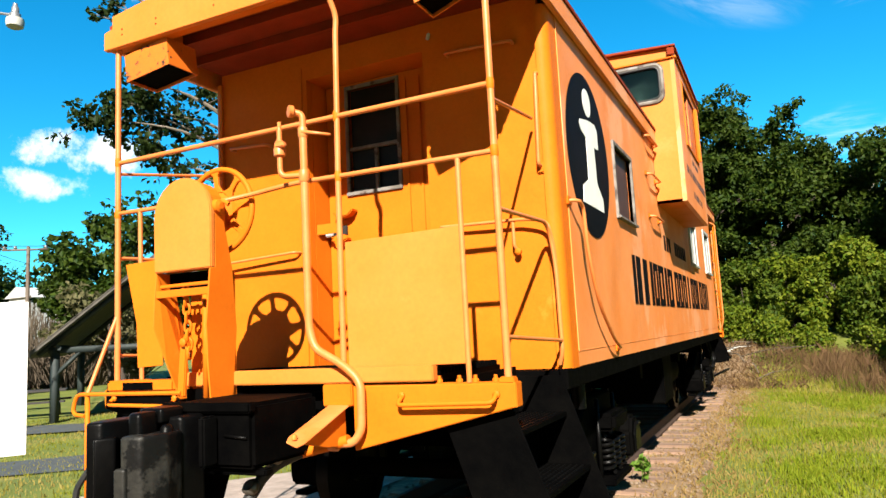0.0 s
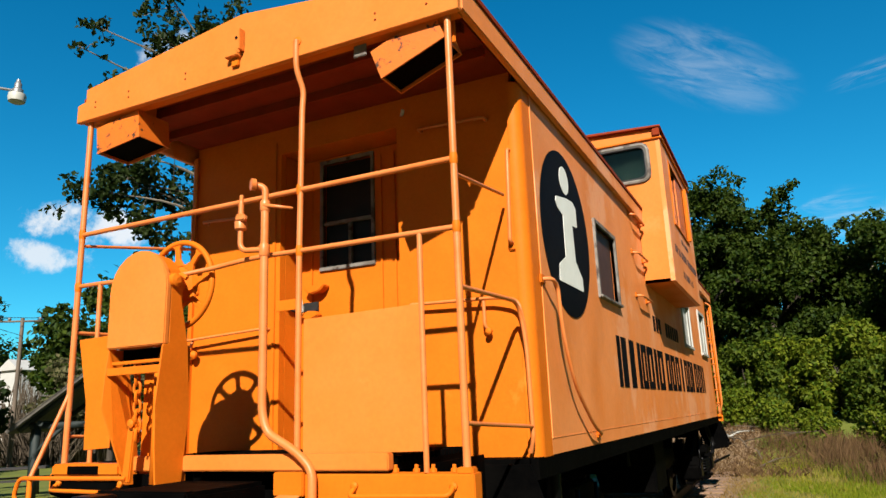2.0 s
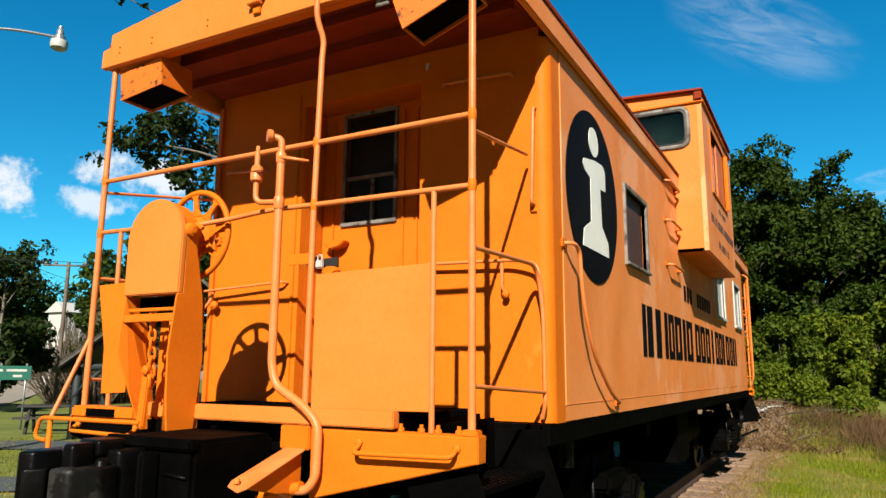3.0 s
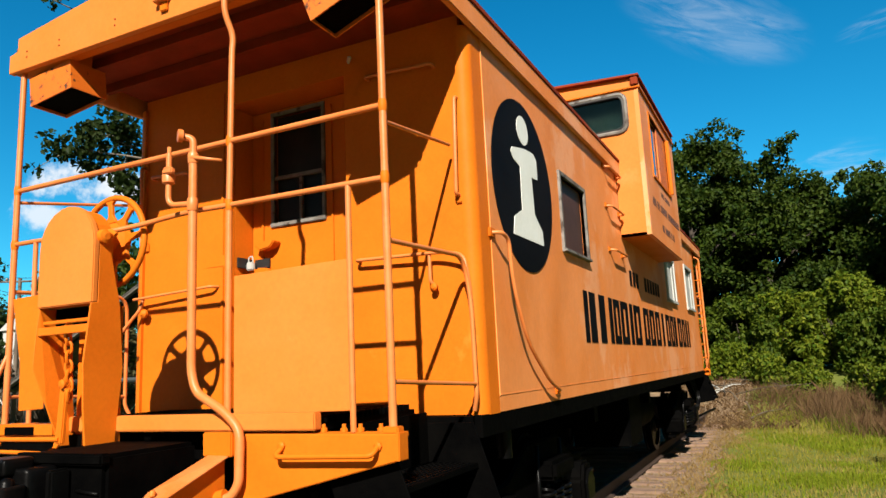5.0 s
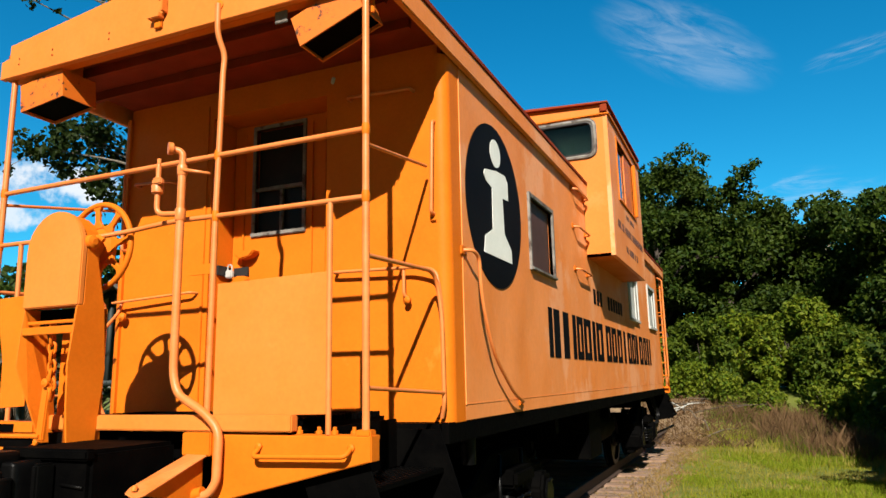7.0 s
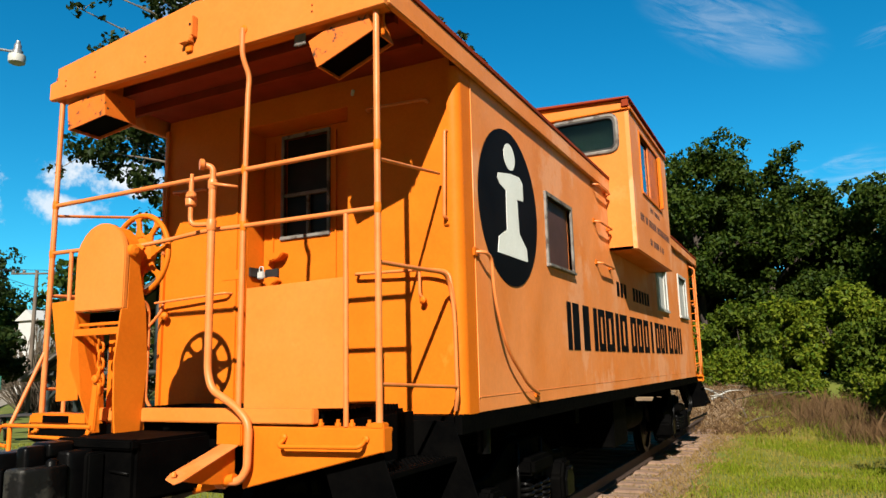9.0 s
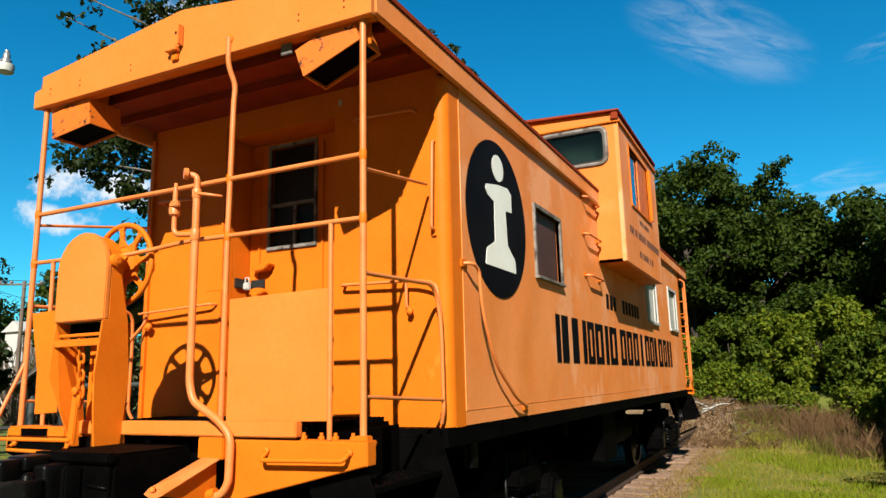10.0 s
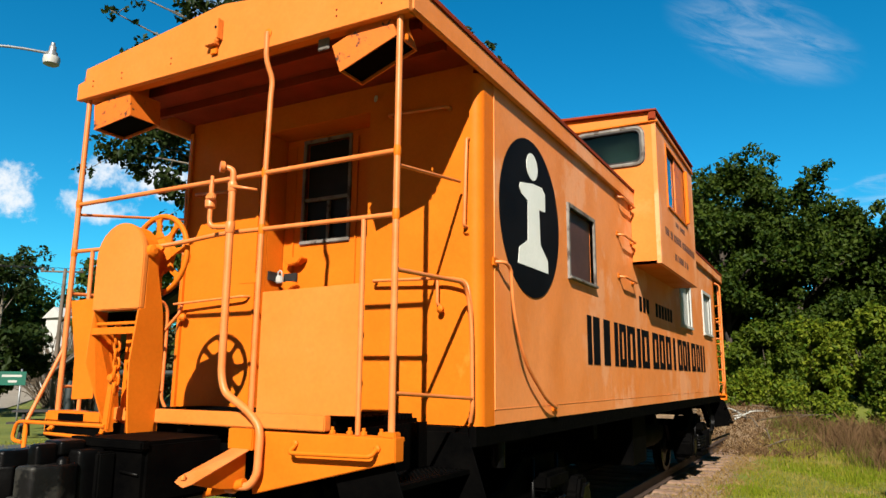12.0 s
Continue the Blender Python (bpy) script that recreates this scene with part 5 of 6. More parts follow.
def make_tree(x, y, height, spread, count, leaf, mat, bark, seed, label, group, lean=(0, 0), clump=0.30, limbs=9, name="tree", fork=0.3, r0=None):
    rng = random.Random(seed)
    z = ground_z(x, y) - 0.05
    root = thing(name, (x, y, z), label, "tree", group)
    lines, tips = branches((x, y, z), height, spread, limbs, rng, lean, r0 or height * 0.022, fork)
    part("trunk", tube(bmesh.new(), lines[0][0], lines[0][1], 9, lines[0][2]), bark, root)
    for i in range(1, len(lines), 3):
        bm = bmesh.new()
        for pts, a, b in lines[i:i + 3]:
            tube(bm, pts, a, 6, b)
        part("limb", bm, bark, root)
    clumps = []
    for p in tips:
        c = spread * clump * rng.uniform(0.7, 1.3)
        clumps.append((p.x, p.y, p.z, c, c, c * rng.uniform(0.55, 0.85)))
        for _ in range(2):
            c2 = c * rng.uniform(0.4, 0.7)
            clumps.append((p.x + rng.uniform(-1.2, 1.2) * c, p.y + rng.uniform(-1.2, 1.2) * c, p.z + rng.uniform(-0.5, 0.9) * c, c2, c2, c2 * 0.7))
    leaves("crown", clumps, count, leaf, mat, root, np.random.default_rng(seed))
    return root


def make_bush(x, y, r, h, count, leaf, mat, seed, label, group="shrubs at the wood's edge"):
    rng = random.Random(seed)
    z = ground_z(x, y) - 0.05
    root = thing("shrub", (x, y, z), label, "shrub", group)
    clumps = []
    for i in range(11):
        a, k = rng.uniform(0, 6.28), rng.uniform(0.2, 1.0)
        end = Vector((x + math.cos(a) * r * 0.75 * k, y + math.sin(a) * r * 0.75 * k, z + h * (0.95 - 0.55 * k * rng.uniform(0.6, 1.1))))
        bm = tube(bmesh.new(), [(x + 0.05 * math.cos(a), y + 0.05 * math.sin(a), z), Vector((x, y, z)).lerp(end, 0.55) + Vector((0, 0, 0.2)), end], 0.03, 5, 0.008)
        part("stem", bm, BARK, root)
        c = r * rng.uniform(0.20, 0.44)
        clumps += [(end.x, end.y, end.z, c, c, c * 0.75), (end.x, end.y, z + (end.z - z) * 0.45, c, c, c)]
    leaves("foliage", clumps, count, leaf, mat, root, np.random.default_rng(seed))


WOODS = "dark green deciduous tree in the wood behind the track"
# azimuth left of +y, distance, elevation of the top, spread, leaves
for i, (az, d, el, sp, n) in enumerate(((9.8, 33, 15.2, 3.0, 15000), (6.3, 31, 16.6, 2.5, 17000), (3.7, 33, 15.5, 2.3, 15000), (1.4, 32, 15.0, 2.2, 15000), (-0.6, 34, 13.6, 1.7, 12000),
                                        (-4.5, 34, 13.2, 1.7, 10000), (-7.0, 32, 11.2, 2.2, 12000), (-9.4, 30, 13.2, 1.9, 12000), (-12.4, 28, 12.2, 2.4, 12000), (-16, 27, 13.5, 3.2, 10000),
                                        (2.4, 37, 13.2, 3.0, 10000), (-2.6, 38, 11.2, 2.8, 10000), (-8.2, 37, 10.6, 3.2, 10000), (7.5, 38, 14.6, 3.2, 10000), (13.5, 37, 13.5, 3.6, 9000), (18.5, 38, 13.5, 3.8, 8000))):
    x, y = 3.3 - d * math.sin(radians(az)), -4.05 + d * math.cos(radians(az))
    h = (1.55 + d * math.tan(radians(el)) - ground_z(x, y) - 0.34 * sp) / 1.0
    make_tree(x, y, h, sp, int(n * 1.25), 0.19, LEAF_WOODS, PALEBARK if i == 5 else BARK, 20 + i, WOODS, "trees of the wood", fork=0.12, limbs=11, clump=0.33)
SHRUB = "sunlit yellow-green leafy shrub at the wood's edge"
for i, (x, y, r, h, n) in enumerate(((-0.6, 25.5, 1.9, 2.6, 7000), (1.4, 24.5, 1.8, 2.6, 8000), (3.0, 25.6, 2.0, 3.2, 9000), (4.6, 23.6, 1.8, 2.7, 9000), (6.0, 22.2, 1.9, 2.9, 10000), (7.2, 20.0, 1.8, 3.0, 10000),
                                     (5.2, 26.2, 2.0, 3.6, 8000), (7.4, 24.4, 2.1, 3.7, 8000), (8.8, 21.8, 2.0, 3.8, 8000), (1.9, 27.4, 2.0, 3.3, 7000), (-2.5, 26, 2.0, 2.9, 6000), (8.7, 17.6, 1.9, 3.2, 8000))):
    make_bush(x, y, r, h * (0.8, 1.1, 0.95, 1.25, 0.85)[i % 5], n, 0.17, LEAF_DARK if i % 3 == 1 else LEAF_BUSH, 60 + i, SHRUB if i % 3 != 1 else "shrub with shade-darkened leaf colour at the wood's edge")

for i, (x, y) in enumerate(((-0.5, 28.5), (2.4, 29.5), (4.6, 28.8), (6.8, 27.6), (9.2, 25.4))):
    make_bush(x, y, 2.3, 3.6, 5000, 0.22, LEAF_WOODS, 400 + i, "dark green undergrowth between the trees")
# out-of-view tree, placed for the shadow it throws on the right
make_tree(12.8, 10.2, 8.0, 3.0, 9000, 0.2, LEAF_WOODS, BARK, 90, WOODS, "trees of the wood", fork=0.2)
for i, (x, y, r, h) in enumerate(((3.4, 19.6, 0.9, 1.0), (4.9, 18.6, 1.0, 1.1), (6.2, 17.4, 1.1, 1.4), (2.3, 21.0, 0.9, 1.0), (7.2, 15.4, 1.1, 1.5), (0.9, 22.2, 1.0, 1.2))):
    make_bush(x, y, r, h, 2600, 0.12, LEAF_BUSH, 95 + i, "low yellow-green shrub among the dry weeds")
# out of view too; its place is set by where its shadow falls
make_tree(9.9, 5.0, 7.8, 2.3, 16000, 0.24, LEAF_WOODS, BARK, 93, "dark green out-of-view tree added to shade the lawn's edge", "trees of the wood", fork=0.3, limbs=12, clump=0.36)
# woodland leaf colour puts part of the deep shade into these shrubs
for i, (x, y, r, h) in enumerate(((7.4, 15.6, 1.7, 4.0), (6.7, 13.4, 1.35, 2.9), (6.4, 11.2, 1.2, 2.5), (8.4, 13.2, 2.0, 4.6), (6.3, 9.2, 1.1, 2.2), (9.0, 16.4, 2.2, 5.0))):
    make_bush(x, y, r, h, 7000, 0.17, LEAF_WOODS, 91 + 7 * i, "dark leafy shrub in deep shade")

# unseen trees added to close the south and block low sky light
for i in range(10):
    make_tree(-26 + 6.2 * i, -25 - 2.5 * (i % 3), 10.5, 4.2, 2600, 0.55, LEAF_WOODS, BARK, 300 + i, "unseen dark green tree added to block low sky light", "trees of the wood", fork=0.12, clump=0.42)

# spreading shade tree behind the caboose's far side
def open_tree(az0, d0, seed, count, ends):
    """ends: azimuth, elevation, distance, clump radius of each limb's end."""
    rng = random.Random(seed)
    def spot(az, el, d):
        return Vector((3.3 - d * math.sin(radians(az)), -4.05 + d * math.cos(radians(az)), 1.55 + d * math.tan(radians(el))))
    base = spot(az0, 0, d0)
    base.z = ground_z(base.x, base.y) - 0.05
    root = thing("tree", base, "tall shade tree with open drooping limbs and pale bark", "tree")
    fork = base + Vector((0.1, -0.1, 4.6))
    top = fork + Vector((-0.6, -0.4, 4.2))
    part("trunk", tube(bmesh.new(), rounded([base, fork, top], 1.5, 6), 0.26, 10, 0.06), PALEBARK, root)
    clumps = []
    for az, el, d, r in ends:
        end = spot(az, el, d)
        start = fork.lerp(top, min(max((end.z - 5.2) / 5, 0.02), 0.95))
        mid = start.lerp(end, 0.5) + Vector((rng.uniform(-0.2, 0.2), rng.uniform(-0.2, 0.2), rng.uniform(0.1, 0.5)))
        bm = tube(bmesh.new(), rounded([start, mid, end], 0.9, 5), 0.055, 6, 0.012)
        for _ in range(5):
            p = mid.lerp(end, rng.uniform(0.3, 1.0))
            q = p + Vector((rng.uniform(-1, 1), rng.uniform(-1, 1), rng.uniform(-0.7, 0.7))) * r * 1.5
            tube(bm, [p, p.lerp(q, 0.5) + Vector((0, 0, 0.05)), q], 0.012, 4, 0.005)
            clumps.append((q.x, q.y, q.z, r * 0.42, r * 0.42, r * 0.30))
        part("limb", bm, PALEBARK, root)
        clumps += [(end.x, end.y, end.z, r * 0.8, r * 0.8, r * 0.6)] + [(end.x + rng.uniform(-1, 1) * r, end.y + rng.uniform(-1, 1) * r, end.z + rng.uniform(-0.7, 0.5) * r, r * 0.5, r * 0.5, r * 0.35) for _ in range(3)]
    leaves("crown", clumps, count, 0.15, LEAF_NEAR, root, np.random.default_rng(seed))


open_tree(40.5, 16.5, 101, 9000, ((53.6, 16.4, 15.6, 0.50), (52.0, 17.6, 15.8, 0.62), (50.0, 17.2, 16.0, 0.66), (48.2, 16.2, 16.2, 0.5), (50.2, 14.0, 15.8, 0.42), (48.8, 13.2, 15.8, 0.36), (46.0, 18.5, 16.4, 0.6), (51.3, 19.4, 15.8, 0.42),
                         (53.0, 24.2, 15.6, 0.30), (54.0, 23.4, 15.7, 0.22), (55.6, 26.2, 15.5, 0.16), (54.6, 27.8, 15.6, 0.25), (50.4, 28.0, 15.8, 0.42), (48.4, 27.2, 16.0, 0.36), (46.4, 28.6, 16.2, 0.48), (44.5, 29.0, 16.4, 0.6), (43.0, 27.0, 16.6, 0.6), (49.5, 31.0, 15.8, 0.5), (40.0, 24.0, 17.0, 0.9), (36.0, 23.0, 17.5, 1.0), (38.0, 18.0, 17.0, 1.0), (43.5, 15.0, 16.6, 0.5)))
open_tree(24.0, 19.0, 102, 900, ((26.2, 27.6, 18.6, 0.20), (24.6, 26.2, 18.8, 0.28), (23.4, 24.6, 19.0, 0.30), (22.6, 23.0, 19.0, 0.3), (24.0, 20.0, 19.0, 0.4)))
LEFTS = "dark green tree on the slope beyond the road"
for i, (az, d, h, s, n, m) in enumerate(((64, 62, 8.5, 5.0, 7000, LEAF_WOODS), (60.8, 66, 7.0, 4.6, 7000, LEAF_WOODS), (59.2, 64, 5.4, 3.4, 6000, LEAF_WOODS), (67, 60, 10, 5, 5000, LEAF_WOODS),
                                         (53.0, 46, 9.0, 2.2, 4500, LEAF_WOODS), (50.5, 42, 7.8, 3.8, 7000, LEAF_WOODS), (46.5, 40, 8.6, 4.2, 7000, LEAF_WOODS), (42, 40, 9.0, 4.6, 6000, LEAF_WOODS), (37, 42, 10, 4.6, 5000, LEAF_WOODS),
                                         (51.6, 30, 4.4, 1.5, 3500, LEAF_PALE), (61.4, 38, 3.6, 2.2, 4000, LEAF_NEAR))):
    a = radians(az)
    make_tree(3.0 - d * math.sin(a), -4.1 + d * math.cos(a), h, s, n, 0.34 if d > 35 else 0.2, m, BARK, 130 + i, LEFTS if m is not LEAF_PALE else "small tree with thin greyish leaves", "trees beyond the lawn", fork=0.25)

x, y = 3.0 - 58 * math.sin(radians(60.4)), -4.1 + 58 * math.cos(radians(60.4))
make_tree(x, y, 9.6, 1.9, 2600, 0.32, LEAF_NEAR, PALEBARK, 150, "tall pine with a bare trunk and flat open crown", "trees beyond the lawn", fork=0.68, limbs=8, clump=0.34, r0=0.16)


def bare_tangle(x, y, r, h, seed):
    rng = random.Random(seed)
    z = ground_z(x, y)
    bm = bmesh.new()
    for i in range(280):
        a, k = rng.uniform(0, 6.28), rng.uniform(0.1, 1)
        end = Vector((x + math.cos(a) * r * k, y + math.sin(a) * r * k, z + h * rng.uniform(0.25, 1.0) * (1.1 - 0.4 * k)))
        s = Vector((x + math.cos(a) * r * 0.4 * k, y + math.sin(a) * r * 0.4 * k, z - 0.05))
        tube(bm, [s, s.lerp(end, 0.5) + Vector((rng.uniform(-0.4, 0.4), rng.uniform(-0.4, 0.4), 0.25)), end, end + Vector((rng.uniform(-0.6, 0.6), rng.uniform(-0.6, 0.6), rng.uniform(-0.5, 0.3)))], 0.032, 4, 0.012)
    solid("brush_pile", bm, TWIG, "leafless grey-brown tangle of dead branches", "dead brush", "dead brush beyond the lawn", "stuff")


for i, (az, d, r, h) in enumerate(((58.2, 66, 3.2, 4.6), (55.7, 44, 2.8, 4.9), (61.5, 68, 3.2, 4.0), (52.4, 44, 2.8, 3.6), (54.2, 43, 2.4, 4.2), (50.6, 44, 2.4, 4.0))):
    bare_tangle(3.0 - d * math.sin(radians(az)), -4.1 + d * math.cos(radians(az)), r, h, 200 + i)


def build_weeds():
    g = np.random.default_rng(77)
    def blades(name, n, place, height, width, mat, label, category, bend=0.4):
        pts = np.array([place() for _ in range(n)])
        z = np.array([ground_z(a, b) for a, b in pts])
        h = height * g.uniform(0.5, 1.3, n)
        a = g.uniform(0, 6.28, n)
        lean = g.uniform(0, bend, n) * h
        b = g.uniform(0, 6.28, n)
        base = np.column_stack([pts, z - 0.01])
        wv = np.column_stack([np.cos(a), np.sin(a), np.zeros(n)]) * (width * g.uniform(0.6, 1.4, n))[:, None]
        tip = base + np.column_stack([np.cos(b) * lean, np.sin(b) * lean, h])
        mid = base + np.column_stack([np.cos(b) * lean * 0.3, np.sin(b) * lean * 0.3, h * 0.55])
        v = np.stack([base - wv, base + wv, mid + wv * 0.7, tip, mid - wv * 0.7], 1).reshape(-1, 3)
        f = np.arange(n * 5).reshape(-1, 5)
        tagged(sheet(name, v.tolist(), f.tolist(), mat), label, category, kind="stuff")

    def lawn_spot():
        while True:
            x, y = g.uniform(1.5, 8.5), -8 + 26 * g.random()
            if x > 1.70 + 0.2 * math.sin(y * 2.1) + 0.12 * math.sin(y * 5.7) + abs(g.normal()) * 0.12 or g.random() < 0.12:
                return x, y
    blades("grass", 123000, lawn_spot, 0.055, 0.006, LEAF_GRASS, "short sunlit yellow-green grass", "grass")

    def edge_spot():
        c = tufts[int(g.integers(len(tufts)))]
        return c[0] + g.normal() * 0.34, c[1] + g.normal() * 0.30
    tufts = [(3.0 + 1.9 * k + 0.3 * abs(g.normal()), 17.4 - 5.2 * k + 0.4 * g.normal()) for k in g.random(20)] + [(3.7 + 1.9 * k, 18.2 - 5.2 * k + 0.6 * g.normal()) for k in g.random(16)] + [(2.4 + 1.6 * k, 18.8 - 1.2 * k) for k in g.random(8)]
    blades("dry_weeds", 7500, edge_spot, 0.36, 0.0038, LEAF_DRY, "reddish-brown dry weeds along the lawn", "dry weeds", 1.1)
    blades("weed_grass", 5000, edge_spot, 0.24, 0.006, LEAF_BUSH, "green weeds growing among the dry stalks", "weeds", 0.7)
    tufts = tufts[::3]
    blades("tall_dry_weeds", 3600, edge_spot, 0.56, 0.0032, LEAF_DRY, "tall reddish-brown weed clumps behind the lawn", "dry weeds", 0.6)

    def lush_spot():
        y = g.uniform(11.5, 17.5)
        return 2.4 + 3.6 * g.random() + 0.25 * g.normal(), y if g.random() < 0.4 else 15.5 + 1.2 * g.random()
    blades("tall_grass", 6000, lush_spot, 0.14, 0.010, LEAF_GRASS, "longer green grass before the dry weeds", "grass", 0.5)

    lush = [(2.2 + 2.6 * k, 11.6 + 1.0 * k + 0.5 * g.normal()) for k in g.random(16)] + [(2.1 + 3.2 * k, 7.6 + 0.8 * g.normal()) for k in g.random(22)] + [(2.3 + 4 * k, 4.5 + 0.7 * g.normal()) for k in g.random(12)]

    def tuft_spot():
        c = lush[int(g.integers(len(lush)))]
        return c[0] + g.normal() * 0.22, c[1] + g.normal() * 0.30
    blades("lush_grass", 16000, tuft_spot, 0.085, 0.007, LEAF_LUSH, "lush bright green grass tufts in the lawn", "grass", 0.5)

    def straw_spot():
        y = g.uniform(1.0, 17.0)
        return 1.55 + 0.28 * g.normal() + 0.12 * math.sin(y * 2.3), y
    blades("straw", 6500, straw_spot, 0.07, 0.006, LEAF_STRAW, "dry straw-coloured grass along the track", "dry grass", 1.6)

    def litter_spot():
        return g.uniform(-0.5, 3.0), g.uniform(14, 22)
    blades("dead_litter", 4000, litter_spot, 0.16, 0.012, LEAF_DRY, "dry leaf and twig litter at the track's end", "leaf litter", 2.0)

    def left_spot():
        while True:
            x, y = g.uniform(-16, -1.9), g.uniform(-2, 16)
            if y > x + 7.0 + 0.15 * g.normal():
                return x, y
    blades("lawn_grass", 40000, left_spot, 0.06, 0.009, LEAF_GRASS, "mown green lawn grass", "grass")


build_weeds()


def build_debris():
    rng = random.Random(12)
    for i in range(26):
        x, y = (rng.uniform(0.6, 1.5), rng.uniform(18.5, 20.5)) if i < 3 else (rng.uniform(-0.6, 2.9), rng.uniform(15.5, 21.5))
        a, l = rng.uniform(0, 6.28), rng.uniform(0.5, 1.8)
        z = ground_z(x, y)
        p = Vector((x, y, z + 0.05))
        e = p + Vector((math.cos(a) * l, math.sin(a) * l, rng.uniform(0.0, 0.35)))
        e.z = max(e.z, ground_z(e.x, e.y) + 0.03)
        pale = i in (0, 1, 2)
        solid("fallen_branch", tube(bmesh.new(), rounded([p, p.lerp(e, 0.5) + Vector((0, 0, rng.uniform(0, 0.15))), e], 0.2), 0.03 if pale else 0.022, 6, 0.012), WHITE if pale else TWIG,
              "bleached bare branch on the ground" if pale else "fallen brown branch on the ground", "branch", "branches at the track's end")
    # a green weed beside the rail
    z = GROUND
    w = thing("weed", (1.12, 3.55, z), "small bright green weed beside the rail", "weed")
    part("stem", tube(bmesh.new(), [(1.12, 3.55, z - 0.02), (1.13, 3.55, z + 0.2)], 0.006, 6), LEAF_WEED, w)
    leaves("foliage", [(1.13, 3.55, z + 0.15, 0.10, 0.10, 0.11)], 60, 0.085, LEAF_WEED, w, np.random.default_rng(9))


build_debris()


# ---- things beyond the caboose ----
def polar(az, d, x0=2.63, y0=-4.2):
    return x0 - d * math.sin(radians(az)), y0 + d * math.cos(radians(az))


def build_pavilion():
    ex, ey = polar(55.5, 21.2)
    u = Vector((math.cos(radians(47)), math.sin(radians(47)), 0))
    v = Vector((-u.y, u.x, 0))
    o = Vector((ex, ey, 0))
    base = ground_z(ex, ey)
    pav = thing("pavilion", (ex, ey, base), "open picnic pavilion with dark green posts and grey shingle roof", "pavilion")
    def at(a, b, z):
        return o + u * a + v * b + Vector((0, 0, z))
    def beam(name, p, q, w, mat, parent=pav):
        return part(name, tube(bmesh.new(), [p, q], w, 4), mat, parent)
    W, D, H, RIDGE = 6.1, 6.6, 1.55, 4.20
    for a in (0.35, W - 0.35):
        for b in (0.25, D - 0.25):
            beam("post", at(a, b, base - 0.05), at(a, b, H + 0.12), 0.115, GREENWOOD)
            s = 1 if a < 1 else -1
            beam("brace", at(a, b, H - 0.62), at(a + s * 0.62, b, H + 0.02), 0.06, GREENWOOD)
    for b in (0.25, D - 0.25):
        beam("tie_beam", at(0.2, b, H + 0.06), at(W - 0.2, b, H + 0.06), 0.10, GREENWOOD)
        beam("king_post", at(W / 2, b, H), at(W / 2, b, RIDGE - 0.15), 0.08, GREENWOOD)
        for s, e in ((0, -0.05), (1, W + 0.05)):
            beam("rafter", at(e, b, H - 0.05), at(W / 2, b, RIDGE - 0.1), 0.08, GREENWOOD)
    for a in (0.45, W - 0.45):
        beam("plate", at(a, 0, H + 0.12), at(a, D, H + 0.12), 0.09, GREENWOOD)
    rows = 9
    for s, e in ((0, -0.2), (1, W + 0.2)):
        slope = part("roof_slope", bevelled(slab(at(e, -0.3, H - 0.12), at(W / 2, -0.3, RIDGE), at(W / 2, D + 0.3, RIDGE), at(e, D + 0.3, H - 0.12), 0.09), 0.006, 1), SHINGLE, pav, "grey weathered shingle roof")
        for i in range(rows):
            k0, k1 = i / rows, (i + 1.15) / rows
            k1 = min(k1, 1)
            p0, p1 = at(e, -0.32, H - 0.12 + 0.095).lerp(at(W / 2, -0.32, RIDGE + 0.095), k0), at(e, -0.32, H - 0.12 + 0.10).lerp(at(W / 2, -0.32, RIDGE + 0.08), k1)
            q0, q1 = p0 + v * (D + 0.64), p1 + v * (D + 0.64)
            part("shingle_course", slab(p0, p1, q1, q0, 0.018), SHINGLE, slope)
    for c, b in ((-0.5, 2.6), (2.4, 3.2)):
        t = thing("picnic_table", at(c, b, base), "dark wooden picnic table under the pavilion roof", "picnic table", "picnic tables")
        part("tabletop", slab(at(c - 0.9, b - 0.35, base + 0.74), at(c + 0.9, b - 0.35, base + 0.74), at(c + 0.9, b + 0.35, base + 0.74), at(c - 0.9, b + 0.35, base + 0.74), 0.05), DARKWOOD, t)
        for s in (-1, 1):
            part("bench", slab(at(c - 0.9, b + s * 0.72 - 0.13, base + 0.44), at(c + 0.9, b + s * 0.72 - 0.13, base + 0.44), at(c + 0.9, b + s * 0.72 + 0.13, base + 0.44), at(c - 0.9, b + s * 0.72 + 0.13, base + 0.44), 0.05), DARKWOOD, t)
            for a in (c - 0.6, c + 0.6):
                part("leg", tube(bmesh.new(), [at(a, b + s * 0.6, base - 0.02), at(a, b + s * 0.2, base + 0.74)], 0.05, 4), DARKWOOD, t)


def slab(a, b, c, d, t):
    bm = bmesh.new()
    n = (b - a).cross(d - a).normalized() * t
    if n.z < 0:
        n = -n
    lo, hi = [bm.verts.new(p) for p in (a, b, c, d)], [bm.verts.new(p + n) for p in (a, b, c, d)]
    bm.faces.new(lo), bm.faces.new(hi)
    for i in range(4):
        bm.faces.new((lo[i], lo[(i + 1) % 4], hi[(i + 1) % 4], hi[i]))
    return bm


build_pavilion()


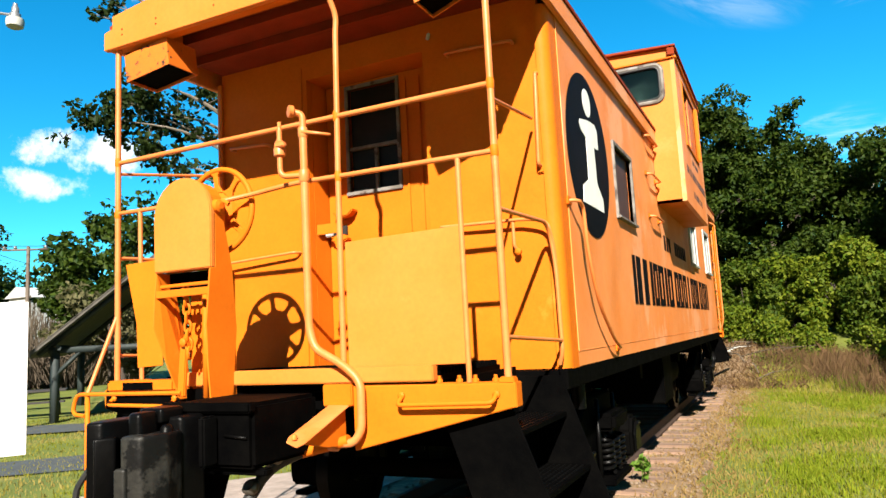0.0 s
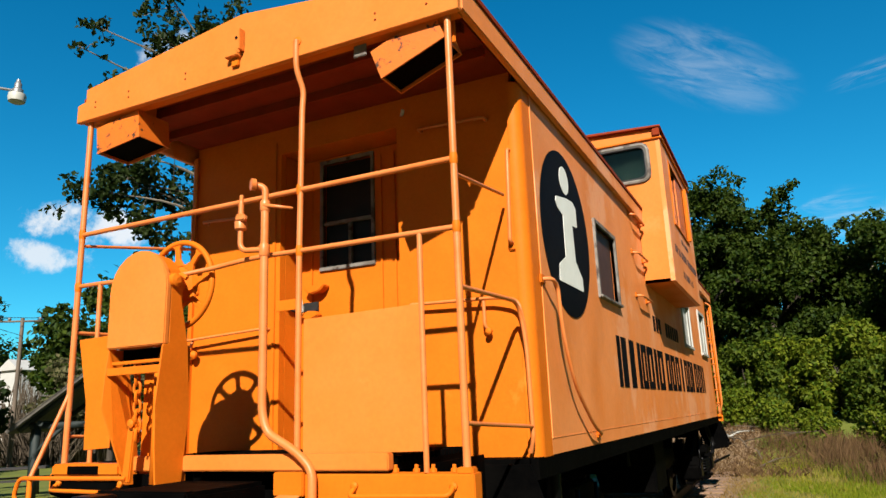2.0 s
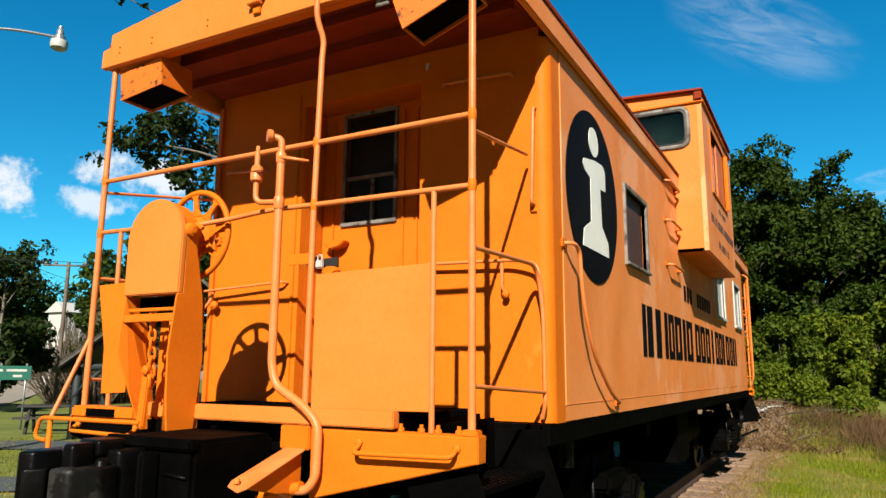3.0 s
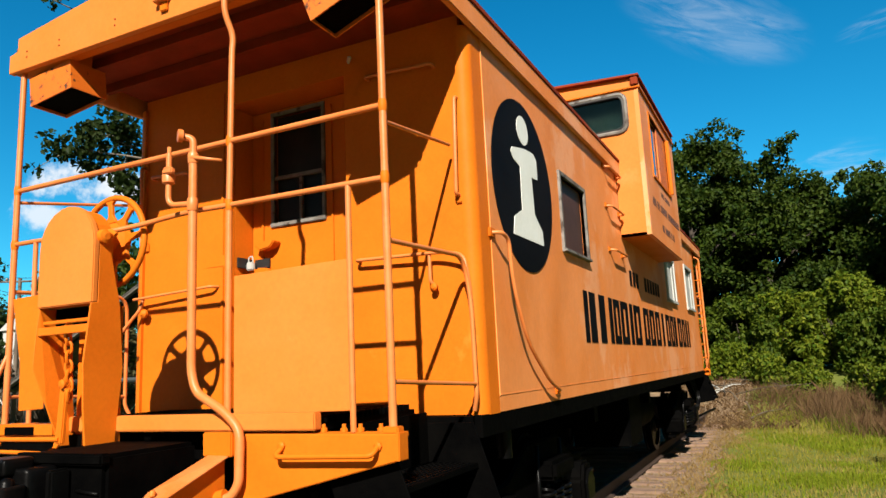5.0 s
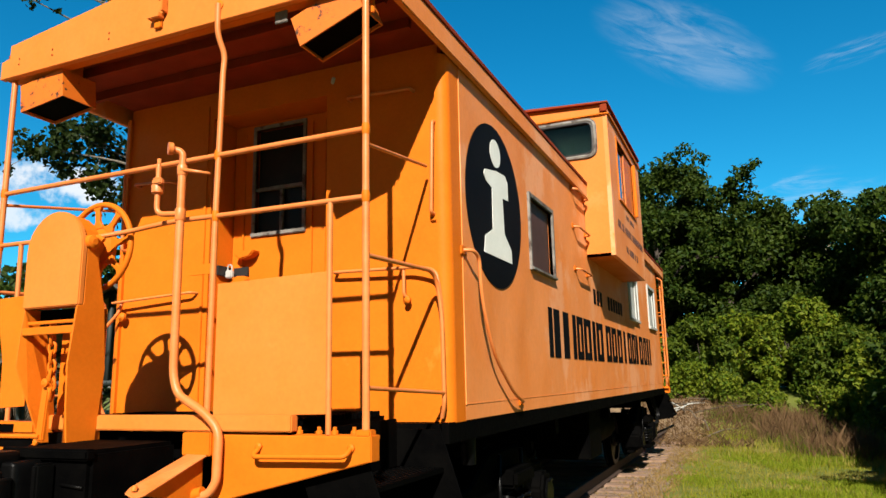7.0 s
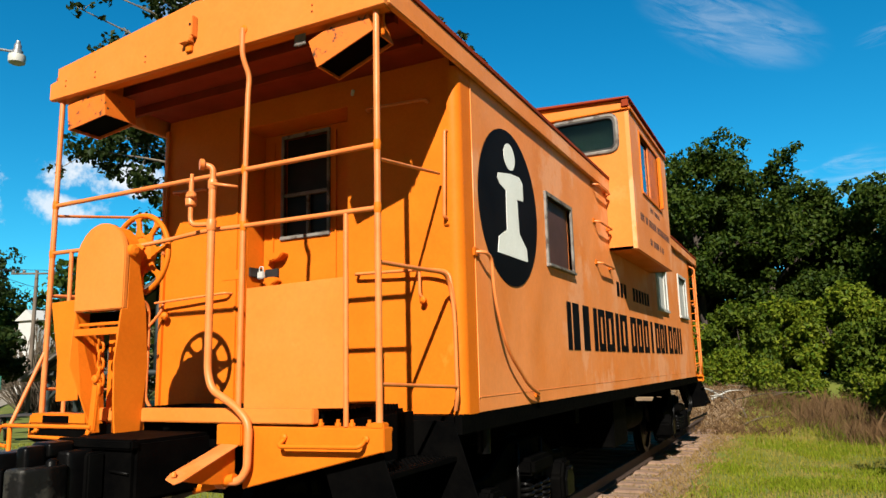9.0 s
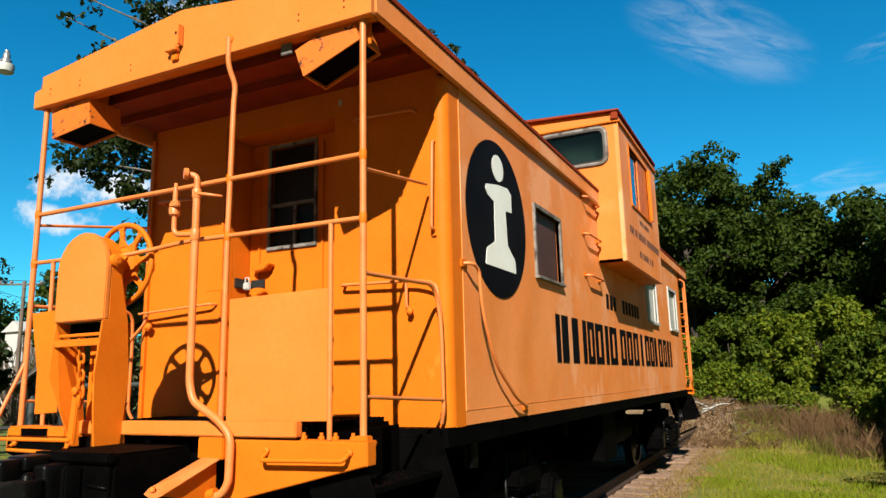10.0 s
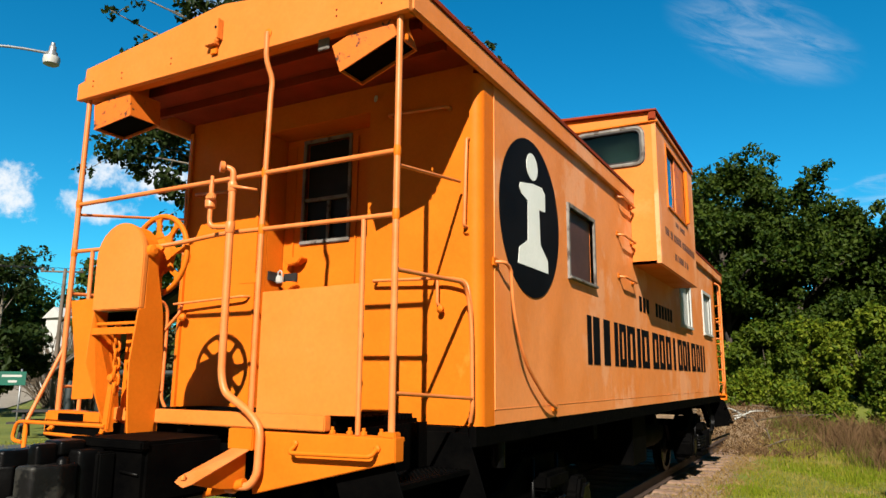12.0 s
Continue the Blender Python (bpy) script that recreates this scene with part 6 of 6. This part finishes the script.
def build_street_lamp():
    hx, hy, hz = 3.37 - 15.2 * 0.86, -4.05 + 15.2 * 0.51, 1.55 + 15.2 * 0.408
    px, py = hx - 2.2, hy - 3.4
    gz = ground_z(px, py)
    lamp = thing("street_lamp", (px, py, gz), "galvanised street lamp with a curved arm and ribbed globe", "street lamp")
    part("pole", tube(bmesh.new(), [(px, py, gz - 0.1), (px, py, hz - 0.2)], 0.11, 12, 0.08), POLEWOOD, lamp)
    part("arm", tube(bmesh.new(), rounded([(px, py, hz - 1.3), (px + 0.55, py + 0.85, hz - 0.72), (hx - 0.9, hy - 1.4, hz - 0.12), (hx - 0.35, hy - 0.55, hz + 0.04), (hx, hy, hz + 0.05)], 0.9, 6), 0.026, 8), GALV, lamp)
    m = pose(hx, hy, hz)
    head = part("lamp_head", lathe(bmesh.new(), [(0.07, 0.0), (0.10, 0.01), (0.10, 0.07), (0.068, 0.10), (0.064, 0.20), (0.042, 0.225), (0.038, 0.28), (0.015, 0.29)], m, 18), GALV, lamp)
    part("globe", lathe(bmesh.new(), [(0.11, -0.19), (0.145, -0.17), (0.158, -0.08), (0.15, -0.02), (0.09, 0.0)], m, 20), WHITE, head, "translucent white ribbed globe")


build_street_lamp()


def build_power_line():
    px, py = polar(56.2, 40)
    gz = ground_z(px, py)
    pole = thing("utility_pole", (px, py, gz), "grey wooden utility pole with a crossarm", "utility pole")
    part("pole", tube(bmesh.new(), [(px, py, gz - 0.1), (px, py, 6.85)], 0.11, 10, 0.085), POLEWOOD, pole)
    u = Vector((0.83, 0.56, 0))
    p = Vector((px, py, 6.7))
    part("crossarm", tube(bmesh.new(), [p - u * 1.2, p + u * 0.9], 0.055, 4), POLEWOOD, pole)
    for k in (-1.1, -0.6, 0.8):
        part("insulator", lathe(bmesh.new(), [(0.06, 0), (0.09, 0.06), (0.05, 0.14)], pose(*(p + u * k + Vector((0, 0, 0.05)))), 8), GALV, pole)
    for k, dz in ((-1.1, 0.15), (-0.6, 0.15), (0.8, 0.15)):
        a = p + u * k + Vector((0, 0, dz))
        b = a + Vector((-18, -42, 3.0))
        pts = [a.lerp(b, t / 14) - Vector((0, 0, 1.6 * math.sin(math.pi * t / 14))) for t in range(15)]
        solid("power_line", tube(bmesh.new(), pts, 0.014, 5), RUBBER, "thin dark overhead power line", "cable", "power lines")
    hx, hy, hz = 3.37 - 15.2 * 0.86 - 2.2, -4.05 + 15.2 * 0.51 - 3.4, 7.0
    a, b = Vector((hx, hy, hz)), Vector((px, py, 6.0))
    solid("power_line", tube(bmesh.new(), [a.lerp(b, t / 14) - Vector((0, 0, 0.8 * math.sin(math.pi * t / 14))) for t in range(15)], 0.012, 5), RUBBER, "thin dark overhead power line", "cable", "power lines")


build_power_line()


def build_signs():
    # white notice board
    x, y = polar(58.7, 5.0)
    gz = ground_z(x, y)
    u = Vector((math.cos(radians(52)), math.sin(radians(52)), 0))
    n = Vector((u.y, -u.x, 0))
    o = Vector((x, y, 0))
    board = thing("notice_board", (x, y, gz), "plain white sign board on a post, seen against the lawn", "sign board")
    c = [o - u * 0.55, o + u * 0.21]
    part("panel", slab(c[0] + Vector((0, 0, 0.92)), c[1] + Vector((0, 0, 0.92)), c[1] + Vector((0, 0, 1.825)), c[0] + Vector((0, 0, 1.825)), 0.02), BOARDWHITE, board, "bright white panel")
    part("post", tube(bmesh.new(), [o - u * 0.4 + n * -0.06 + Vector((0, 0, gz - 0.1)), o - u * 0.4 + n * -0.06 + Vector((0, 0, 1.8))], 0.05, 4), WHITE, board)
    # green road sign beyond the lawn, its writing as bars
    x, y = polar(59.7, 26, 3.37, -4.05)
    gz = ground_z(x, y)
    o = Vector((x, y, 0))
    u = Vector((math.cos(radians(50)), math.sin(radians(50)), 0))
    n = Vector((u.y, -u.x, 0))
    sign = thing("road_sign", (x, y, gz), "green road sign with two lines of white writing", "road sign")
    part("panel", slab(o - u * 0.48 + Vector((0, 0, 1.20)), o + u * 0.48 + Vector((0, 0, 1.20)), o + u * 0.48 + Vector((0, 0, 1.62)), o - u * 0.48 + Vector((0, 0, 1.62)), 0.01), SIGNGREEN, sign)
    for a, b, z in ((-0.38, -0.28, 1.45), (-0.18, 0.36, 1.45), (0.0, 0.24, 1.28)):
        p = n * 0.014
        part("lettering_bar", slab(o + u * a + p + Vector((0, 0, z)), o + u * b + p + Vector((0, 0, z)), o + u * b + p + Vector((0, 0, z + 0.07)), o + u * a + p + Vector((0, 0, z + 0.07)), 0.004), WHITE, sign)
    for k in (-0.34, 0.34):
        part("post", tube(bmesh.new(), [o + u * k - n * 0.04 + Vector((0, 0, gz - 0.1)), o + u * k - n * 0.04 + Vector((0, 0, 1.7))], 0.03, 6), GALV, sign)


build_signs()


def build_house():
    x, y = polar(55.4, 57)
    gz = ground_z(x, y)
    house = thing("house", (x, y, gz), "white clapboard house among the trees", "house")
    part("wall", box(bmesh.new(), x - 1.0, x + 1.0, y - 1.6, y + 1.6, gz - 0.2, gz + 5.3), HOUSEWHITE, house)
    part("roof", prism(bmesh.new(), [(x - 1.2, gz + 5.25), (x + 1.2, gz + 5.25), (x, gz + 6.0)], "xz", y - 1.8, y + 1.8), HOUSEWHITE, house)
    for k in (-0.5, 0.5):
        w = part("window", crate(x + k - 0.36, x + k + 0.36, y - 1.66, y - 1.602, gz + 1.0, gz + 2.4, 0.01), WHITE, house)
        part("pane", box(bmesh.new(), x + k - 0.3, x + k + 0.3, y - 1.68, y - 1.662, gz + 1.08, gz + 2.32), GLASS, w)


build_house()
